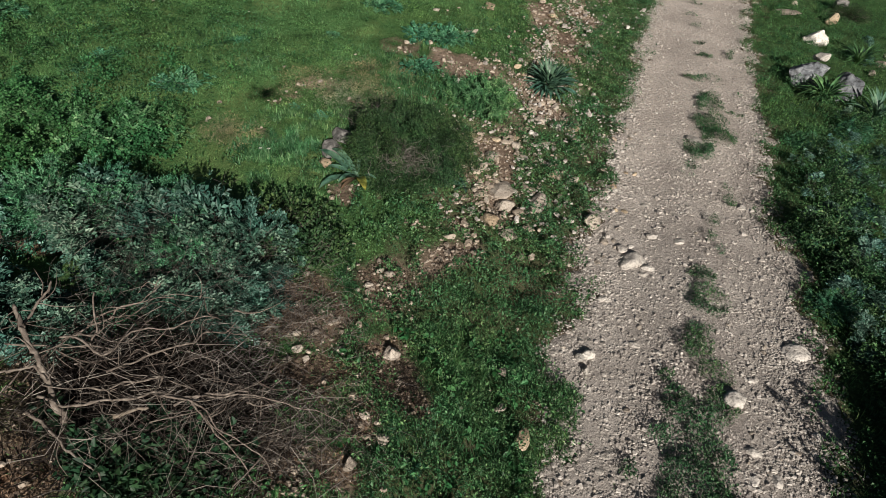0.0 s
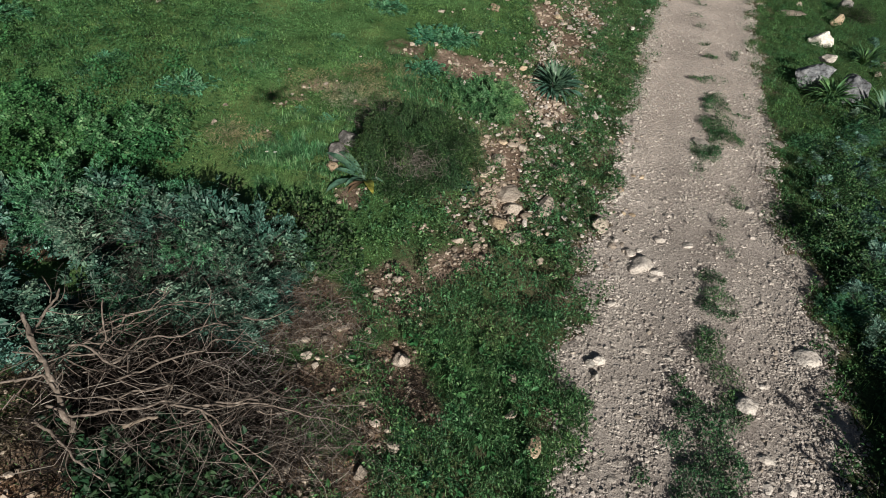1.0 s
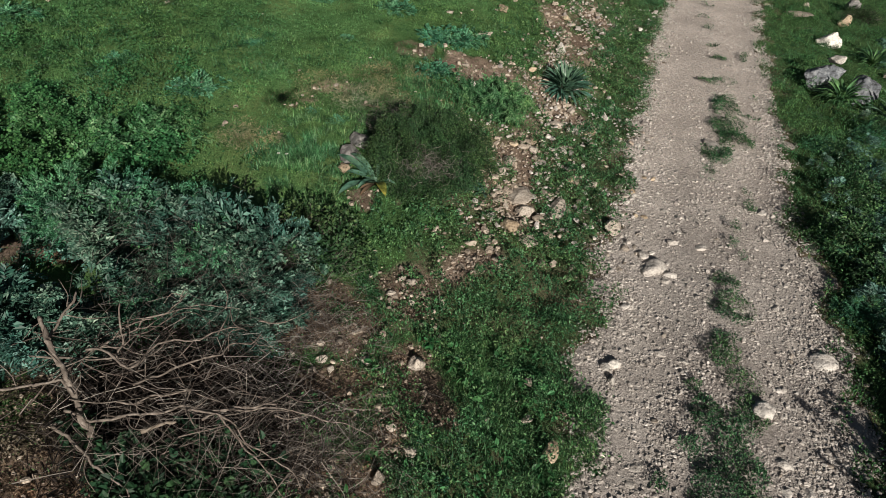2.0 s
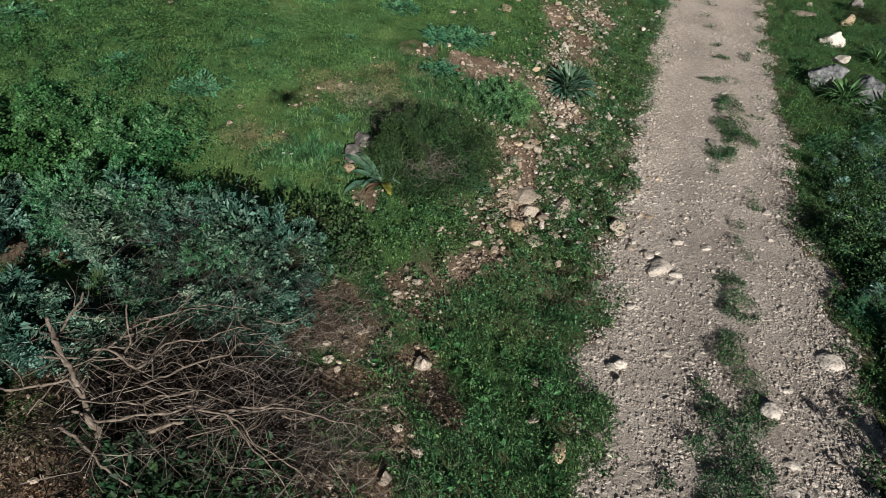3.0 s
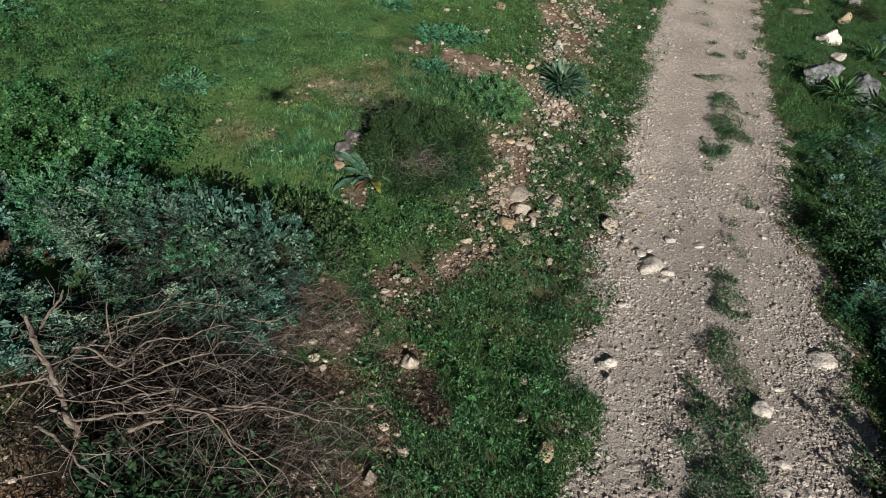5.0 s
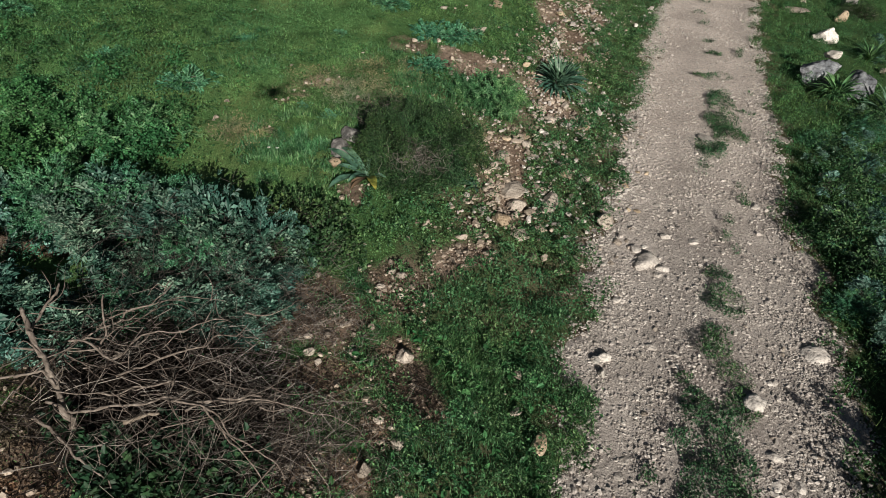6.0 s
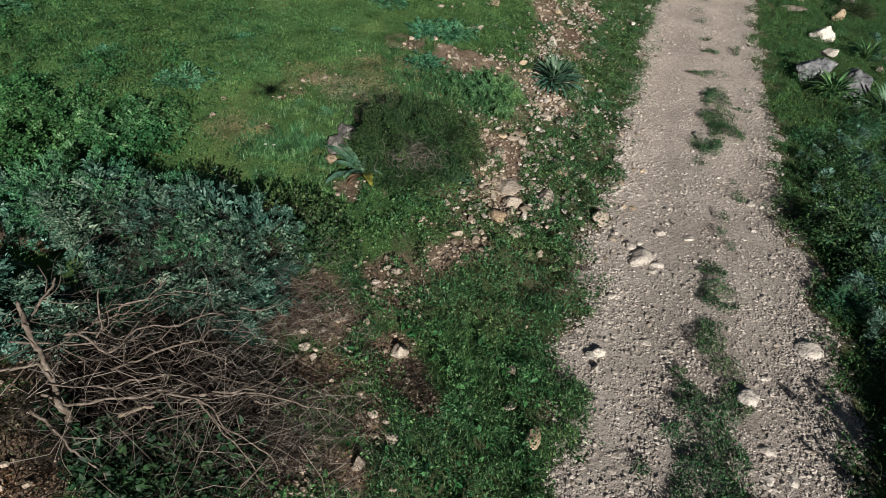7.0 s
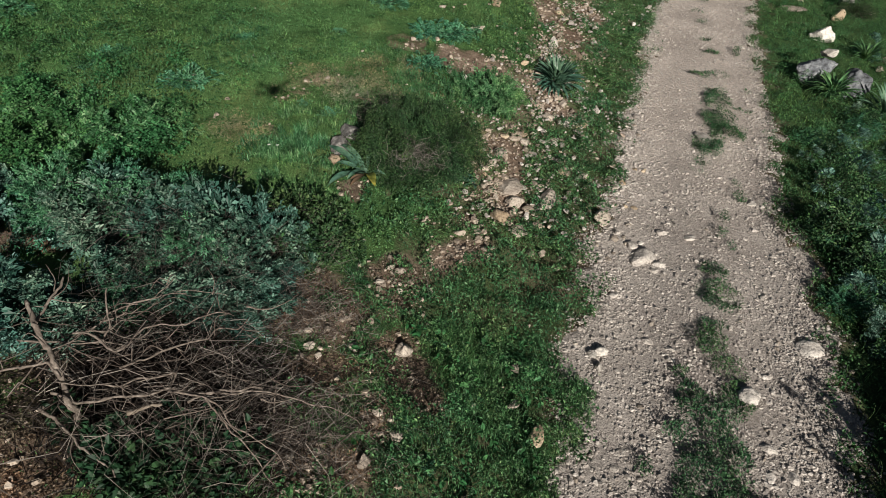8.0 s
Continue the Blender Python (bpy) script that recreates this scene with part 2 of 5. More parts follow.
def tube(points, r0, r1, sides=7, rough=0.12, steps=5, seed=0):
    """A tapering, slightly knobbly branch through some places."""
    r = np.random.default_rng(seed + 100)
    p = np.asarray(points, float)
    q = np.concatenate([[2 * p[0] - p[1]], p, [2 * p[-1] - p[-2]]])
    way = []
    for i in range(1, len(q) - 2):
        for k in range(steps):
            t = k / steps
            a, b, c, d = q[i - 1], q[i], q[i + 1], q[i + 2]
            way.append(0.5 * (2 * b + (c - a) * t + (2 * a - 5 * b + 4 * c - d) * t * t + (3 * b - a - 3 * c + d) * t ** 3))
    way.append(p[-1])
    way = np.array(way)
    way[1:-1] += r.normal(0, r0 * 0.22, way[1:-1].shape)
    n = len(way)
    tang = np.gradient(way, axis=0)
    tang /= np.linalg.norm(tang, axis=1)[:, None]
    side = np.cross(tang, (0.13, 0.21, 0.97))
    side /= np.linalg.norm(side, axis=1)[:, None]
    up = np.cross(side, tang)
    rad = np.linspace(r0, r1, n)[:, None] * (1 + r.normal(0, rough, (n, sides)))
    ang = np.arange(sides) * 2 * math.pi / sides
    ring = way[:, None] + rad[..., None] * (np.cos(ang)[None, :, None] * side[:, None] + np.sin(ang)[None, :, None] * up[:, None])
    v = np.concatenate([ring.reshape(-1, 3), way[:1], way[-1:]])
    f = []
    for i in range(n - 1):
        for k in range(sides):
            a, b = i * sides + k, i * sides + (k + 1) % sides
            f += [(a, b, b + sides), (a, b + sides, a + sides)]
    for k in range(sides):
        f += [(n * sides, (k + 1) % sides, k), (n * sides + 1, (n - 1) * sides + k, (n - 1) * sides + (k + 1) % sides)]
    return v, np.array(f)


def twigs(start, way, length, thick, bend=0.18):
    """Many thin crooked twigs, three-sided, joined as one."""
    n = len(start)
    way = way / np.linalg.norm(way, axis=1)[:, None]
    side = np.cross(way, rng.normal(0, 1, (n, 3)))
    side /= np.linalg.norm(side, axis=1)[:, None]
    up = np.cross(way, side)
    rings = []
    for k, (t, r) in enumerate(((0, 1.0), (0.3, 0.85), (0.65, 0.65), (1.0, 0.3))):
        mid = start + way * (length * t)[:, None]
        if k in (1, 2):
            mid = mid + (side * rng.normal(0, bend * 0.6, (n, 1)) + up * rng.normal(0, bend * 0.6, (n, 1))) * length[:, None]
        for a in (0.0, 2.094, 4.189):
            rings.append(mid + (side * math.cos(a) + up * math.sin(a)) * (thick * r)[:, None])
    v = np.stack(rings, 1)
    f = []
    for i in (0, 3, 6):
        for k in range(3):
            a, b = i + k, i + (k + 1) % 3
            f += [(a, b, b + 3), (a, b + 3, a + 3)]
    f = np.array(f)[None] + 12 * np.arange(n)[:, None, None]
    return v.reshape(-1, 3), f.reshape(-1, 3)


# ---- materials ----
def nodes_of(name):
    m = bpy.data.materials.new(name)
    m.use_nodes = True
    t = m.node_tree
    return m, t.nodes, t.links, t.nodes["Principled BSDF"]


def ramp(n, stops):
    r = n.new("ShaderNodeValToRGB")
    e = r.color_ramp.elements
    while len(e) < len(stops):
        e.new(0.5)
    for item, (place, col) in zip(e, stops):
        item.position, item.color = place, (*col, 1)
    return r


def noise_node(n, l, scale, detail=5.0, rough=0.6, coords=None):
    x = n.new("ShaderNodeTexNoise")
    x.inputs["Scale"].default_value, x.inputs["Detail"].default_value, x.inputs["Roughness"].default_value = scale, detail, rough
    if coords:
        l.new(coords, x.inputs["Vector"])
    return x


def mixed(n, l, kind, fac, a, b):
    x = n.new("ShaderNodeMix")
    x.data_type, x.blend_type = "RGBA", kind
    for socket, value in ((x.inputs[0], fac), (x.inputs[6], a), (x.inputs[7], b)):
        if isinstance(value, (int, float)):
            socket.default_value = value
        elif isinstance(value, tuple):
            socket.default_value = (*value, 1)
        else:
            l.new(value, socket)
    return x.outputs[2]


def bump(n, l, height, strength, distance, normal=None):
    b = n.new("ShaderNodeBump")
    b.inputs["Strength"].default_value, b.inputs["Distance"].default_value = strength, distance
    l.new(height, b.inputs["Height"])
    if normal:
        l.new(normal, b.inputs["Normal"])
    return b.outputs[0]


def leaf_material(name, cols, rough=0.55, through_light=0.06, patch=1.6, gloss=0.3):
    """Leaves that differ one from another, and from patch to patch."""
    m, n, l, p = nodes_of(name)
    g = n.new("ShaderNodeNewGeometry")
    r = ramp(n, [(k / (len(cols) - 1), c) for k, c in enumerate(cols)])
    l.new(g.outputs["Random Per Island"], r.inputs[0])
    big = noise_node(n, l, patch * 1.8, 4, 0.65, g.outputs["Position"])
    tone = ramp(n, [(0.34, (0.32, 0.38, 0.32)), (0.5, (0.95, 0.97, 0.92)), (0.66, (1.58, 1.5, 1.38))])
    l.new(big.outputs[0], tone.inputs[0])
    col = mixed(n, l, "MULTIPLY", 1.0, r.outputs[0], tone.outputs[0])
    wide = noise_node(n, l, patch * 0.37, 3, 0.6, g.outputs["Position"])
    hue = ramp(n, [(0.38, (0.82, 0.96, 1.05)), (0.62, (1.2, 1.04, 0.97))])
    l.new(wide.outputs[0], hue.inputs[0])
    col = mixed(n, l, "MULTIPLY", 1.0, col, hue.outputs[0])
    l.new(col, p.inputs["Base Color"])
    p.inputs["Roughness"].default_value = rough
    p.inputs["Specular IOR Level"].default_value = gloss
    tr = n.new("ShaderNodeBsdfTranslucent")
    l.new(col, tr.inputs[0])
    mx = n.new("ShaderNodeMixShader")
    mx.inputs[0].default_value = through_light
    l.new(p.outputs[0], mx.inputs[1])
    l.new(tr.outputs[0], mx.inputs[2])
    l.new(mx.outputs[0], n["Material Output"].inputs[0])
    return m


def rock_material(name, cols, fine=40.0, per_island=False):
    m, n, l, p = nodes_of(name)
    g = n.new("ShaderNodeNewGeometry")
    a = noise_node(n, l, 7.0, 8, 0.65, g.outputs["Position"])
    r = ramp(n, [(0.25 + 0.5 * k / (len(cols) - 1), c) for k, c in enumerate(cols)])
    l.new(a.outputs[0], r.inputs[0])
    spots = noise_node(n, l, fine, 4, 0.7, g.outputs["Position"])
    dark = ramp(n, [(0.35, (0.5, 0.47, 0.45)), (0.5, (1, 1, 1)), (0.72, (1.15, 1.14, 1.1))])
    l.new(spots.outputs[0], dark.inputs[0])
    col = mixed(n, l, "MULTIPLY", 0.8, r.outputs[0], dark.outputs[0])
    tone = ramp(n, [(0.0, (0.64, 0.625, 0.61)), (0.5, (0.95, 0.925, 0.9)), (1.0, (1.25, 1.235, 1.22))])
    if per_island:
        l.new(g.outputs["Random Per Island"], tone.inputs[0])
    else:
        o = n.new("ShaderNodeObjectInfo")
        l.new(o.outputs["Random"], tone.inputs[0])
    l.new(mixed(n, l, "MULTIPLY", 1.0, col, tone.outputs[0]), p.inputs["Base Color"])
    p.inputs["Roughness"].default_value = 0.9
    p.inputs["Specular IOR Level"].default_value = 0.2
    if not per_island:
        l.new(bump(n, l, spots.outputs[0], 0.7, 0.012, bump(n, l, a.outputs[0], 0.8, 0.05)), p.inputs["Normal"])
    return m


def wood_material(name, cols, per_island=False):
    m, n, l, p = nodes_of(name)
    g = n.new("ShaderNodeNewGeometry")
    a = noise_node(n, l, 28.0, 5, 0.65, g.outputs["Position"])
    r = ramp(n, [(0.25 + 0.5 * k / (len(cols) - 1), c) for k, c in enumerate(cols)])
    if per_island:
        l.new(g.outputs["Random Per Island"], r.inputs[0])
        r.color_ramp.elements[0].position, r.color_ramp.elements[-1].position = 0, 1
    else:
        l.new(a.outputs[0], r.inputs[0])
        b = noise_node(n, l, 160.0, 3, 0.6, g.outputs["Position"])
        l.new(bump(n, l, b.outputs[0], 0.6, 0.004), p.inputs["Normal"])
    l.new(r.outputs[0], p.inputs["Base Color"])
    p.inputs["Roughness"].default_value = 0.85
    p.inputs["Specular IOR Level"].default_value = 0.2
    return m


def soil_material():
    m, n, l, p = nodes_of("soil")
    g = n.new("ShaderNodeNewGeometry")
    pos = g.outputs["Position"]
    big, mid, fine = noise_node(n, l, 1.3, 6, 0.65, pos), noise_node(n, l, 14, 6, 0.7, pos), noise_node(n, l, 90, 4, 0.7, pos)
    r = ramp(n, [(0.3, (0.135, 0.092, 0.066)), (0.5, (0.228, 0.171, 0.13)), (0.7, (0.38, 0.3, 0.235))])
    l.new(big.outputs[0], r.inputs[0])
    crumbs = ramp(n, [(0.3, (0.5, 0.47, 0.45)), (0.5, (1, 1, 1)), (0.68, (1.5, 1.45, 1.4))])
    l.new(mid.outputs[0], crumbs.inputs[0])
    col = mixed(n, l, "MULTIPLY", 0.9, r.outputs[0], crumbs.outputs[0])
    grit = ramp(n, [(0.62, (0, 0, 0)), (0.7, (1, 1, 1))])
    l.new(fine.outputs[0], grit.inputs[0])
    col = mixed(n, l, "MIX", grit.outputs[0], col, (0.42, 0.36, 0.3))
    att = n.new("ShaderNodeAttribute")
    att.attribute_name = "cover"
    moss = ramp(n, [(0.3, (0.028, 0.07, 0.023)), (0.7, (0.08, 0.16, 0.053))])
    l.new(mid.outputs[0], moss.inputs[0])
    turf = ramp(n, [(0.34, (0.046, 0.112, 0.036)), (0.5, (0.094, 0.195, 0.068)), (0.66, (0.165, 0.29, 0.112))])
    l.new(fine.outputs[0], turf.inputs[0])
    sward = n.new("ShaderNodeMath")
    sward.operation, sward.use_clamp, sward.inputs[1].default_value = "SUBTRACT", True, 1.0
    l.new(att.outputs["Fac"], sward.inputs[0])
    dry = ramp(n, [(0.46, (1, 1, 1)), (0.66, (1.75, 1.2, 1.25))])
    l.new(big.outputs[0], dry.inputs[0])
    turf_tint = mixed(n, l, "MULTIPLY", 1.0, turf.outputs[0], dry.outputs[0])
    green = mixed(n, l, "MIX", sward.outputs[0], moss.outputs[0], turf_tint)
    l.new(mixed(n, l, "MIX", att.outputs["Fac"], col, green), p.inputs["Base Color"])
    p.inputs["Roughness"].default_value = 0.95
    p.inputs["Specular IOR Level"].default_value = 0.1
    l.new(bump(n, l, fine.outputs[0], 0.9, 0.018, bump(n, l, mid.outputs[0], 0.9, 0.05)), p.inputs["Normal"])
    return m


def track_material():
    m, n, l, p = nodes_of("track_dirt")
    g = n.new("ShaderNodeNewGeometry")
    pos = g.outputs["Position"]
    big, mid, fine = noise_node(n, l, 0.9, 6, 0.6, pos), noise_node(n, l, 22, 6, 0.7, pos), noise_node(n, l, 130, 4, 0.75, pos)
    r = ramp(n, [(0.3, (0.378, 0.338, 0.31)), (0.52, (0.5, 0.454, 0.418)), (0.72, (0.615, 0.563, 0.522))])
    l.new(big.outputs[0], r.inputs[0])
    c = ramp(n, [(0.3, (0.62, 0.6, 0.58)), (0.5, (1, 1, 1)), (0.7, (1.25, 1.24, 1.22))])
    l.new(mid.outputs[0], c.inputs[0])
    col = mixed(n, l, "MULTIPLY", 0.8, r.outputs[0], c.outputs[0])
    f = ramp(n, [(0.32, (0.45, 0.43, 0.42)), (0.5, (1, 1, 1)), (0.7, (1.5, 1.48, 1.44))])
    l.new(fine.outputs[0], f.inputs[0])
    col = mixed(n, l, "MULTIPLY", 0.75, col, f.outputs[0])
    # On the track, cover makes the colour paler further along.
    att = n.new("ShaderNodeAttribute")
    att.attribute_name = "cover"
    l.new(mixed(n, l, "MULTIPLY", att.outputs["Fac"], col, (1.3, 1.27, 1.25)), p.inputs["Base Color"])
    p.inputs["Roughness"].default_value = 0.95
    p.inputs["Specular IOR Level"].default_value = 0.1
    l.new(bump(n, l, fine.outputs[0], 0.7, 0.016, bump(n, l, mid.outputs[0], 0.9, 0.045)), p.inputs["Normal"])
    return m


SOIL, DIRT = soil_material(), track_material()
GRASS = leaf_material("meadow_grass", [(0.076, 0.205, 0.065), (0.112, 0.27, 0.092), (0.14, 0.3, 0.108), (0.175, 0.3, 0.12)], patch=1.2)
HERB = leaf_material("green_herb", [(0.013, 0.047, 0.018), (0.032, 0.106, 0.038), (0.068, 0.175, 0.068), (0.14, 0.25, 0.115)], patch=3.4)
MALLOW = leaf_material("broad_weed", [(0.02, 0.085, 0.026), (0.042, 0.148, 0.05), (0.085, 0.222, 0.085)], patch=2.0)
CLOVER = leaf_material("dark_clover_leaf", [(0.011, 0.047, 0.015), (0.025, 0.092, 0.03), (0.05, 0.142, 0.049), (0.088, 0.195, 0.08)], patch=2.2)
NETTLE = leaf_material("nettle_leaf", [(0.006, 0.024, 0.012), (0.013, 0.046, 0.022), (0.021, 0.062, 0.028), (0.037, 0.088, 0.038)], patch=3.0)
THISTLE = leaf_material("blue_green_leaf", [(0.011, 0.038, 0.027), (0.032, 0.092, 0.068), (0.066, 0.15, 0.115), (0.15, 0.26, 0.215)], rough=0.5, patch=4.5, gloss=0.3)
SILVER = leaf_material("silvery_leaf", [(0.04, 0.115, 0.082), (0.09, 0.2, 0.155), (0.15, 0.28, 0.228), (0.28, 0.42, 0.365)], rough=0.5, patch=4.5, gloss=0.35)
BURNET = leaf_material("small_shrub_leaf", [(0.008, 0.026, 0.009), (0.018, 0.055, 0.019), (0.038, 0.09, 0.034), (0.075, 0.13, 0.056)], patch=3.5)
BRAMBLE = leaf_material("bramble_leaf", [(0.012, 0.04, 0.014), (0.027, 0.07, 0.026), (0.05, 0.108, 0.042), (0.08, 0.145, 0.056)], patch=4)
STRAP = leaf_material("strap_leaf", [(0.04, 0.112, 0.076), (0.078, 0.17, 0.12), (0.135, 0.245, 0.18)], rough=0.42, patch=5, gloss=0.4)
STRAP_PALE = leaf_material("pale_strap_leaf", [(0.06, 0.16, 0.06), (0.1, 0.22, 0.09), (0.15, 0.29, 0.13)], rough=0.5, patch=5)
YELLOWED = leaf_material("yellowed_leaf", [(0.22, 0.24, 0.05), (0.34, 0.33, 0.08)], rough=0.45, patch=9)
PALE_ROCK = rock_material("pale_limestone", [(0.31, 0.268, 0.226), (0.46, 0.41, 0.355), (0.62, 0.575, 0.51)])
GREY_ROCK = rock_material("grey_limestone", [(0.095, 0.105, 0.12), (0.23, 0.255, 0.285), (0.5, 0.53, 0.56)], 14)
LICHEN_ROCK = rock_material("lichened_stone", [(0.11, 0.11, 0.108), (0.225, 0.222, 0.217), (0.42, 0.415, 0.4)], 30)
WORN_ROCK = rock_material("worn_whitish_stone", [(0.42, 0.392, 0.362), (0.56, 0.53, 0.495), (0.7, 0.67, 0.63)])
WHITE_ROCK = rock_material("white_limestone", [(0.48, 0.46, 0.42), (0.68, 0.655, 0.61), (0.78, 0.765, 0.73)])
TAN_ROCK = rock_material("tan_limestone", [(0.34, 0.26, 0.17), (0.49, 0.4, 0.29), (0.6, 0.51, 0.39)])
RUBBLE = rock_material("loose_rubble", [(0.29, 0.238, 0.19), (0.42, 0.362, 0.3), (0.56, 0.505, 0.435)], per_island=True)
GRAVEL = rock_material("track_gravel", [(0.325, 0.3, 0.279), (0.47, 0.442, 0.415), (0.68, 0.65, 0.615)], per_island=True)
BARK = wood_material("weathered_branch", [(0.06, 0.049, 0.041), (0.175, 0.146, 0.123), (0.37, 0.325, 0.282)])
DARK_BARK = wood_material("dark_dead_branch", [(0.03, 0.024, 0.02), (0.085, 0.067, 0.056), (0.2, 0.166, 0.14)])
# Dark dead wood taken down to near black, painting shade inside the heap.
SHADE_DARK_TWIG = wood_material("shade_dark_dead_twig", [(0.004, 0.003, 0.003), (0.01, 0.0075, 0.006), (0.035, 0.026, 0.021)], per_island=True)
GREY_STALK = wood_material("grey_stalk", [(0.022, 0.019, 0.016), (0.065, 0.057, 0.05), (0.16, 0.147, 0.13)], per_island=True)
PALE_TWIG = wood_material("pale_dry_twig", [(0.045, 0.039, 0.035), (0.125, 0.112, 0.1), (0.32, 0.3, 0.275)], per_island=True)
PALE_WOOD = wood_material("split_pale_wood", [(0.13, 0.105, 0.08), (0.23, 0.19, 0.15), (0.33, 0.28, 0.23)])
TWIG = wood_material("dry_twig", [(0.022, 0.018, 0.015), (0.058, 0.048, 0.041), (0.13, 0.112, 0.097), (0.31, 0.28, 0.25)], per_island=True)
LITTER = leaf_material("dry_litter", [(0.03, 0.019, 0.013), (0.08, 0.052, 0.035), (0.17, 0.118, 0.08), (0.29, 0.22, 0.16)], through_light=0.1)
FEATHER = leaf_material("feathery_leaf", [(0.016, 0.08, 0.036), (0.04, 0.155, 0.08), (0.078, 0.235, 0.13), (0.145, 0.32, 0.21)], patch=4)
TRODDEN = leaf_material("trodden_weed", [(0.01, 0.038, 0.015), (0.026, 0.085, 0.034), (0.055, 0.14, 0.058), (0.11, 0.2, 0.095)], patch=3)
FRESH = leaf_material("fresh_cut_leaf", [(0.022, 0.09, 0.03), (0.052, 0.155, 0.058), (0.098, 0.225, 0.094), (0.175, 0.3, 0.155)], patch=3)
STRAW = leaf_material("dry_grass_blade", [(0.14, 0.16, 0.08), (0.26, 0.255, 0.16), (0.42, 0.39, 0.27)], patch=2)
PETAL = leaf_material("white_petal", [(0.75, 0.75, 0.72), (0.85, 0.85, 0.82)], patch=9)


# ---- ground and track ----
def steps(lo, hi, near, far):
    """Even fine steps between lo and hi, growing coarse towards far on both sides."""
    inner = np.arange(lo, hi + 1e-6, near)
    out, s, v = [], near, 0.0
    while v < far:
        s *= 1.35
        v += s
        out.append(v)
    out = np.array(out)
    return np.concatenate([lo - out[::-1], inner, hi + out])


def sheet(xs, ys):
    gx, gy = np.meshgrid(xs, ys)
    w, h = len(xs), len(ys)
    i = np.arange((h - 1) * w).reshape(h - 1, w)[:, :-1].ravel()
    return gx.ravel(), gy.ravel(), np.stack([i, i + 1, i + w + 1, i + w], -1)


def off_track(x, y):
    yc = np.clip(y, -8, 22)
    return np.maximum(edge_l(yc) - x, x - edge_r(yc))


gx, gy, gf = sheet(steps(-7.5, 13.5, 0.09, 1500), steps(1.0, 19.5, 0.09, 1500))
worn = np.where(gx < edge_l(np.clip(gy, -8, 22)), np.clip(0.85 + 1.6 * (0.6 * fbm(gx, gy, 1.1, 73) + 0.4 * vnoise(gx, gy, 0.25, 74) - 0.4), 0.6, 1), 1)
cover = worn * np.clip(np.interp(edge_l(np.clip(gy, -8, 22)) - gx, [-3.5, -3.0, 0, 1.6, 2.8], [0.95, 0.95, 0.75, 0.8, 1]) * (1 - bare(gx, gy)) * np.clip((off_track(gx, gy) + ragged(gx, gy)) * 4, 0, 1), 0, 1)
sward = np.clip((edge_l(np.clip(gy, -8, 22)) - gx - 1.9) * 0.8, 0, 1) * np.clip(cover * 2.5 - 1.3, 0, 1)
cover = cover + sward * (cover > 0.5)
part_ground = bulk("ground", np.stack([gx, gy, ground_z(gx, gy)], -1), gf, True, cover)
tagged(part("ground", part_ground, SOIL), "reddish-brown stony soil of a green hillside pasture", "ground", kind="structure")

ty = np.concatenate([np.arange(-8, 1.5, 0.15), np.arange(1.5, 20, 0.045), np.arange(20, 40, 0.3)])
tu = np.linspace(-0.16, 1.16, 78)
yy, uu = np.meshgrid(ty, tu, indexing="ij")
yc = np.clip(yy, -8, 22)
el, er = edge_l(yc), edge_r(yc)
xx = el + uu * (er - el)
rag = -ragged(xx, yy) - 0.01
inside = np.clip((np.minimum(xx - el, er - xx) + rag) * 5, -1, 1)
zz = ground_z(xx, yy) + 0.004 + 0.03 * np.clip(inside, -1.2, 0.4) + 0.007 * (fbm(xx, yy, 0.12, 54) - 0.5)
w = len(tu)
i = np.arange((len(ty) - 1) * w).reshape(len(ty) - 1, w)[:, :-1].ravel()
# Rises from y 5.5 to 9.5, slightly uneven.
paler_far = np.clip((yy - 5.5) / 4, 0, 1) * (0.7 + 0.3 * fbm(xx, yy, 0.8, 57))
track = bulk("track", np.stack([xx, yy, zz], -1).reshape(-1, 3), np.stack([i, i + 1, i + w + 1, i + w], -1), True, paler_far)
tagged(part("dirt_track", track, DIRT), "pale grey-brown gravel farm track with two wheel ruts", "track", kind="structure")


# ---- stones ----
def rock(size, flat, seed, fine=3, cuts=14, tall=0.0):
    """A broken stone: a lump cut by a few planes, then roughened."""
    r = random.Random(seed)
    bm = bmesh.new()
    bmesh.ops.create_icosphere(bm, subdivisions=fine, radius=1.0)
    planes = [(Vector((r.gauss(0, 1), r.gauss(0, 1), r.gauss(0, 1))).normalized(), r.uniform(0.5, 0.85)) for _ in range(cuts)]
    sx, sy = r.uniform(0.85, 1.15), r.uniform(0.6, 0.9)
    off = Vector((seed * 3.1, seed * 1.7, seed * 0.9))
    for v in bm.verts:
        c = v.co.copy()
        for nrm, far in planes:
            over = c.dot(nrm) - far
            if over > 0:
                c -= nrm * over * 0.92
        c *= 1 + 0.16 * noise.noise(c * 1.7 + off) + 0.07 * noise.noise(c * 5 + off) + ((0.055 * noise.noise(c * 11 + off) + 0.03 * noise.noise(c * 25 + off) - 0.05 * abs(noise.noise(c * 3.3 + off))) if fine > 3 else 0)
        v.co = Vector((c.x * sx, c.y * sy, c.z * flat + (0.0 if c.z < 0 else tall * c.z * c.z))) * size * 0.56
    for f in bm.faces:
        f.smooth = fine > 3
    return bm


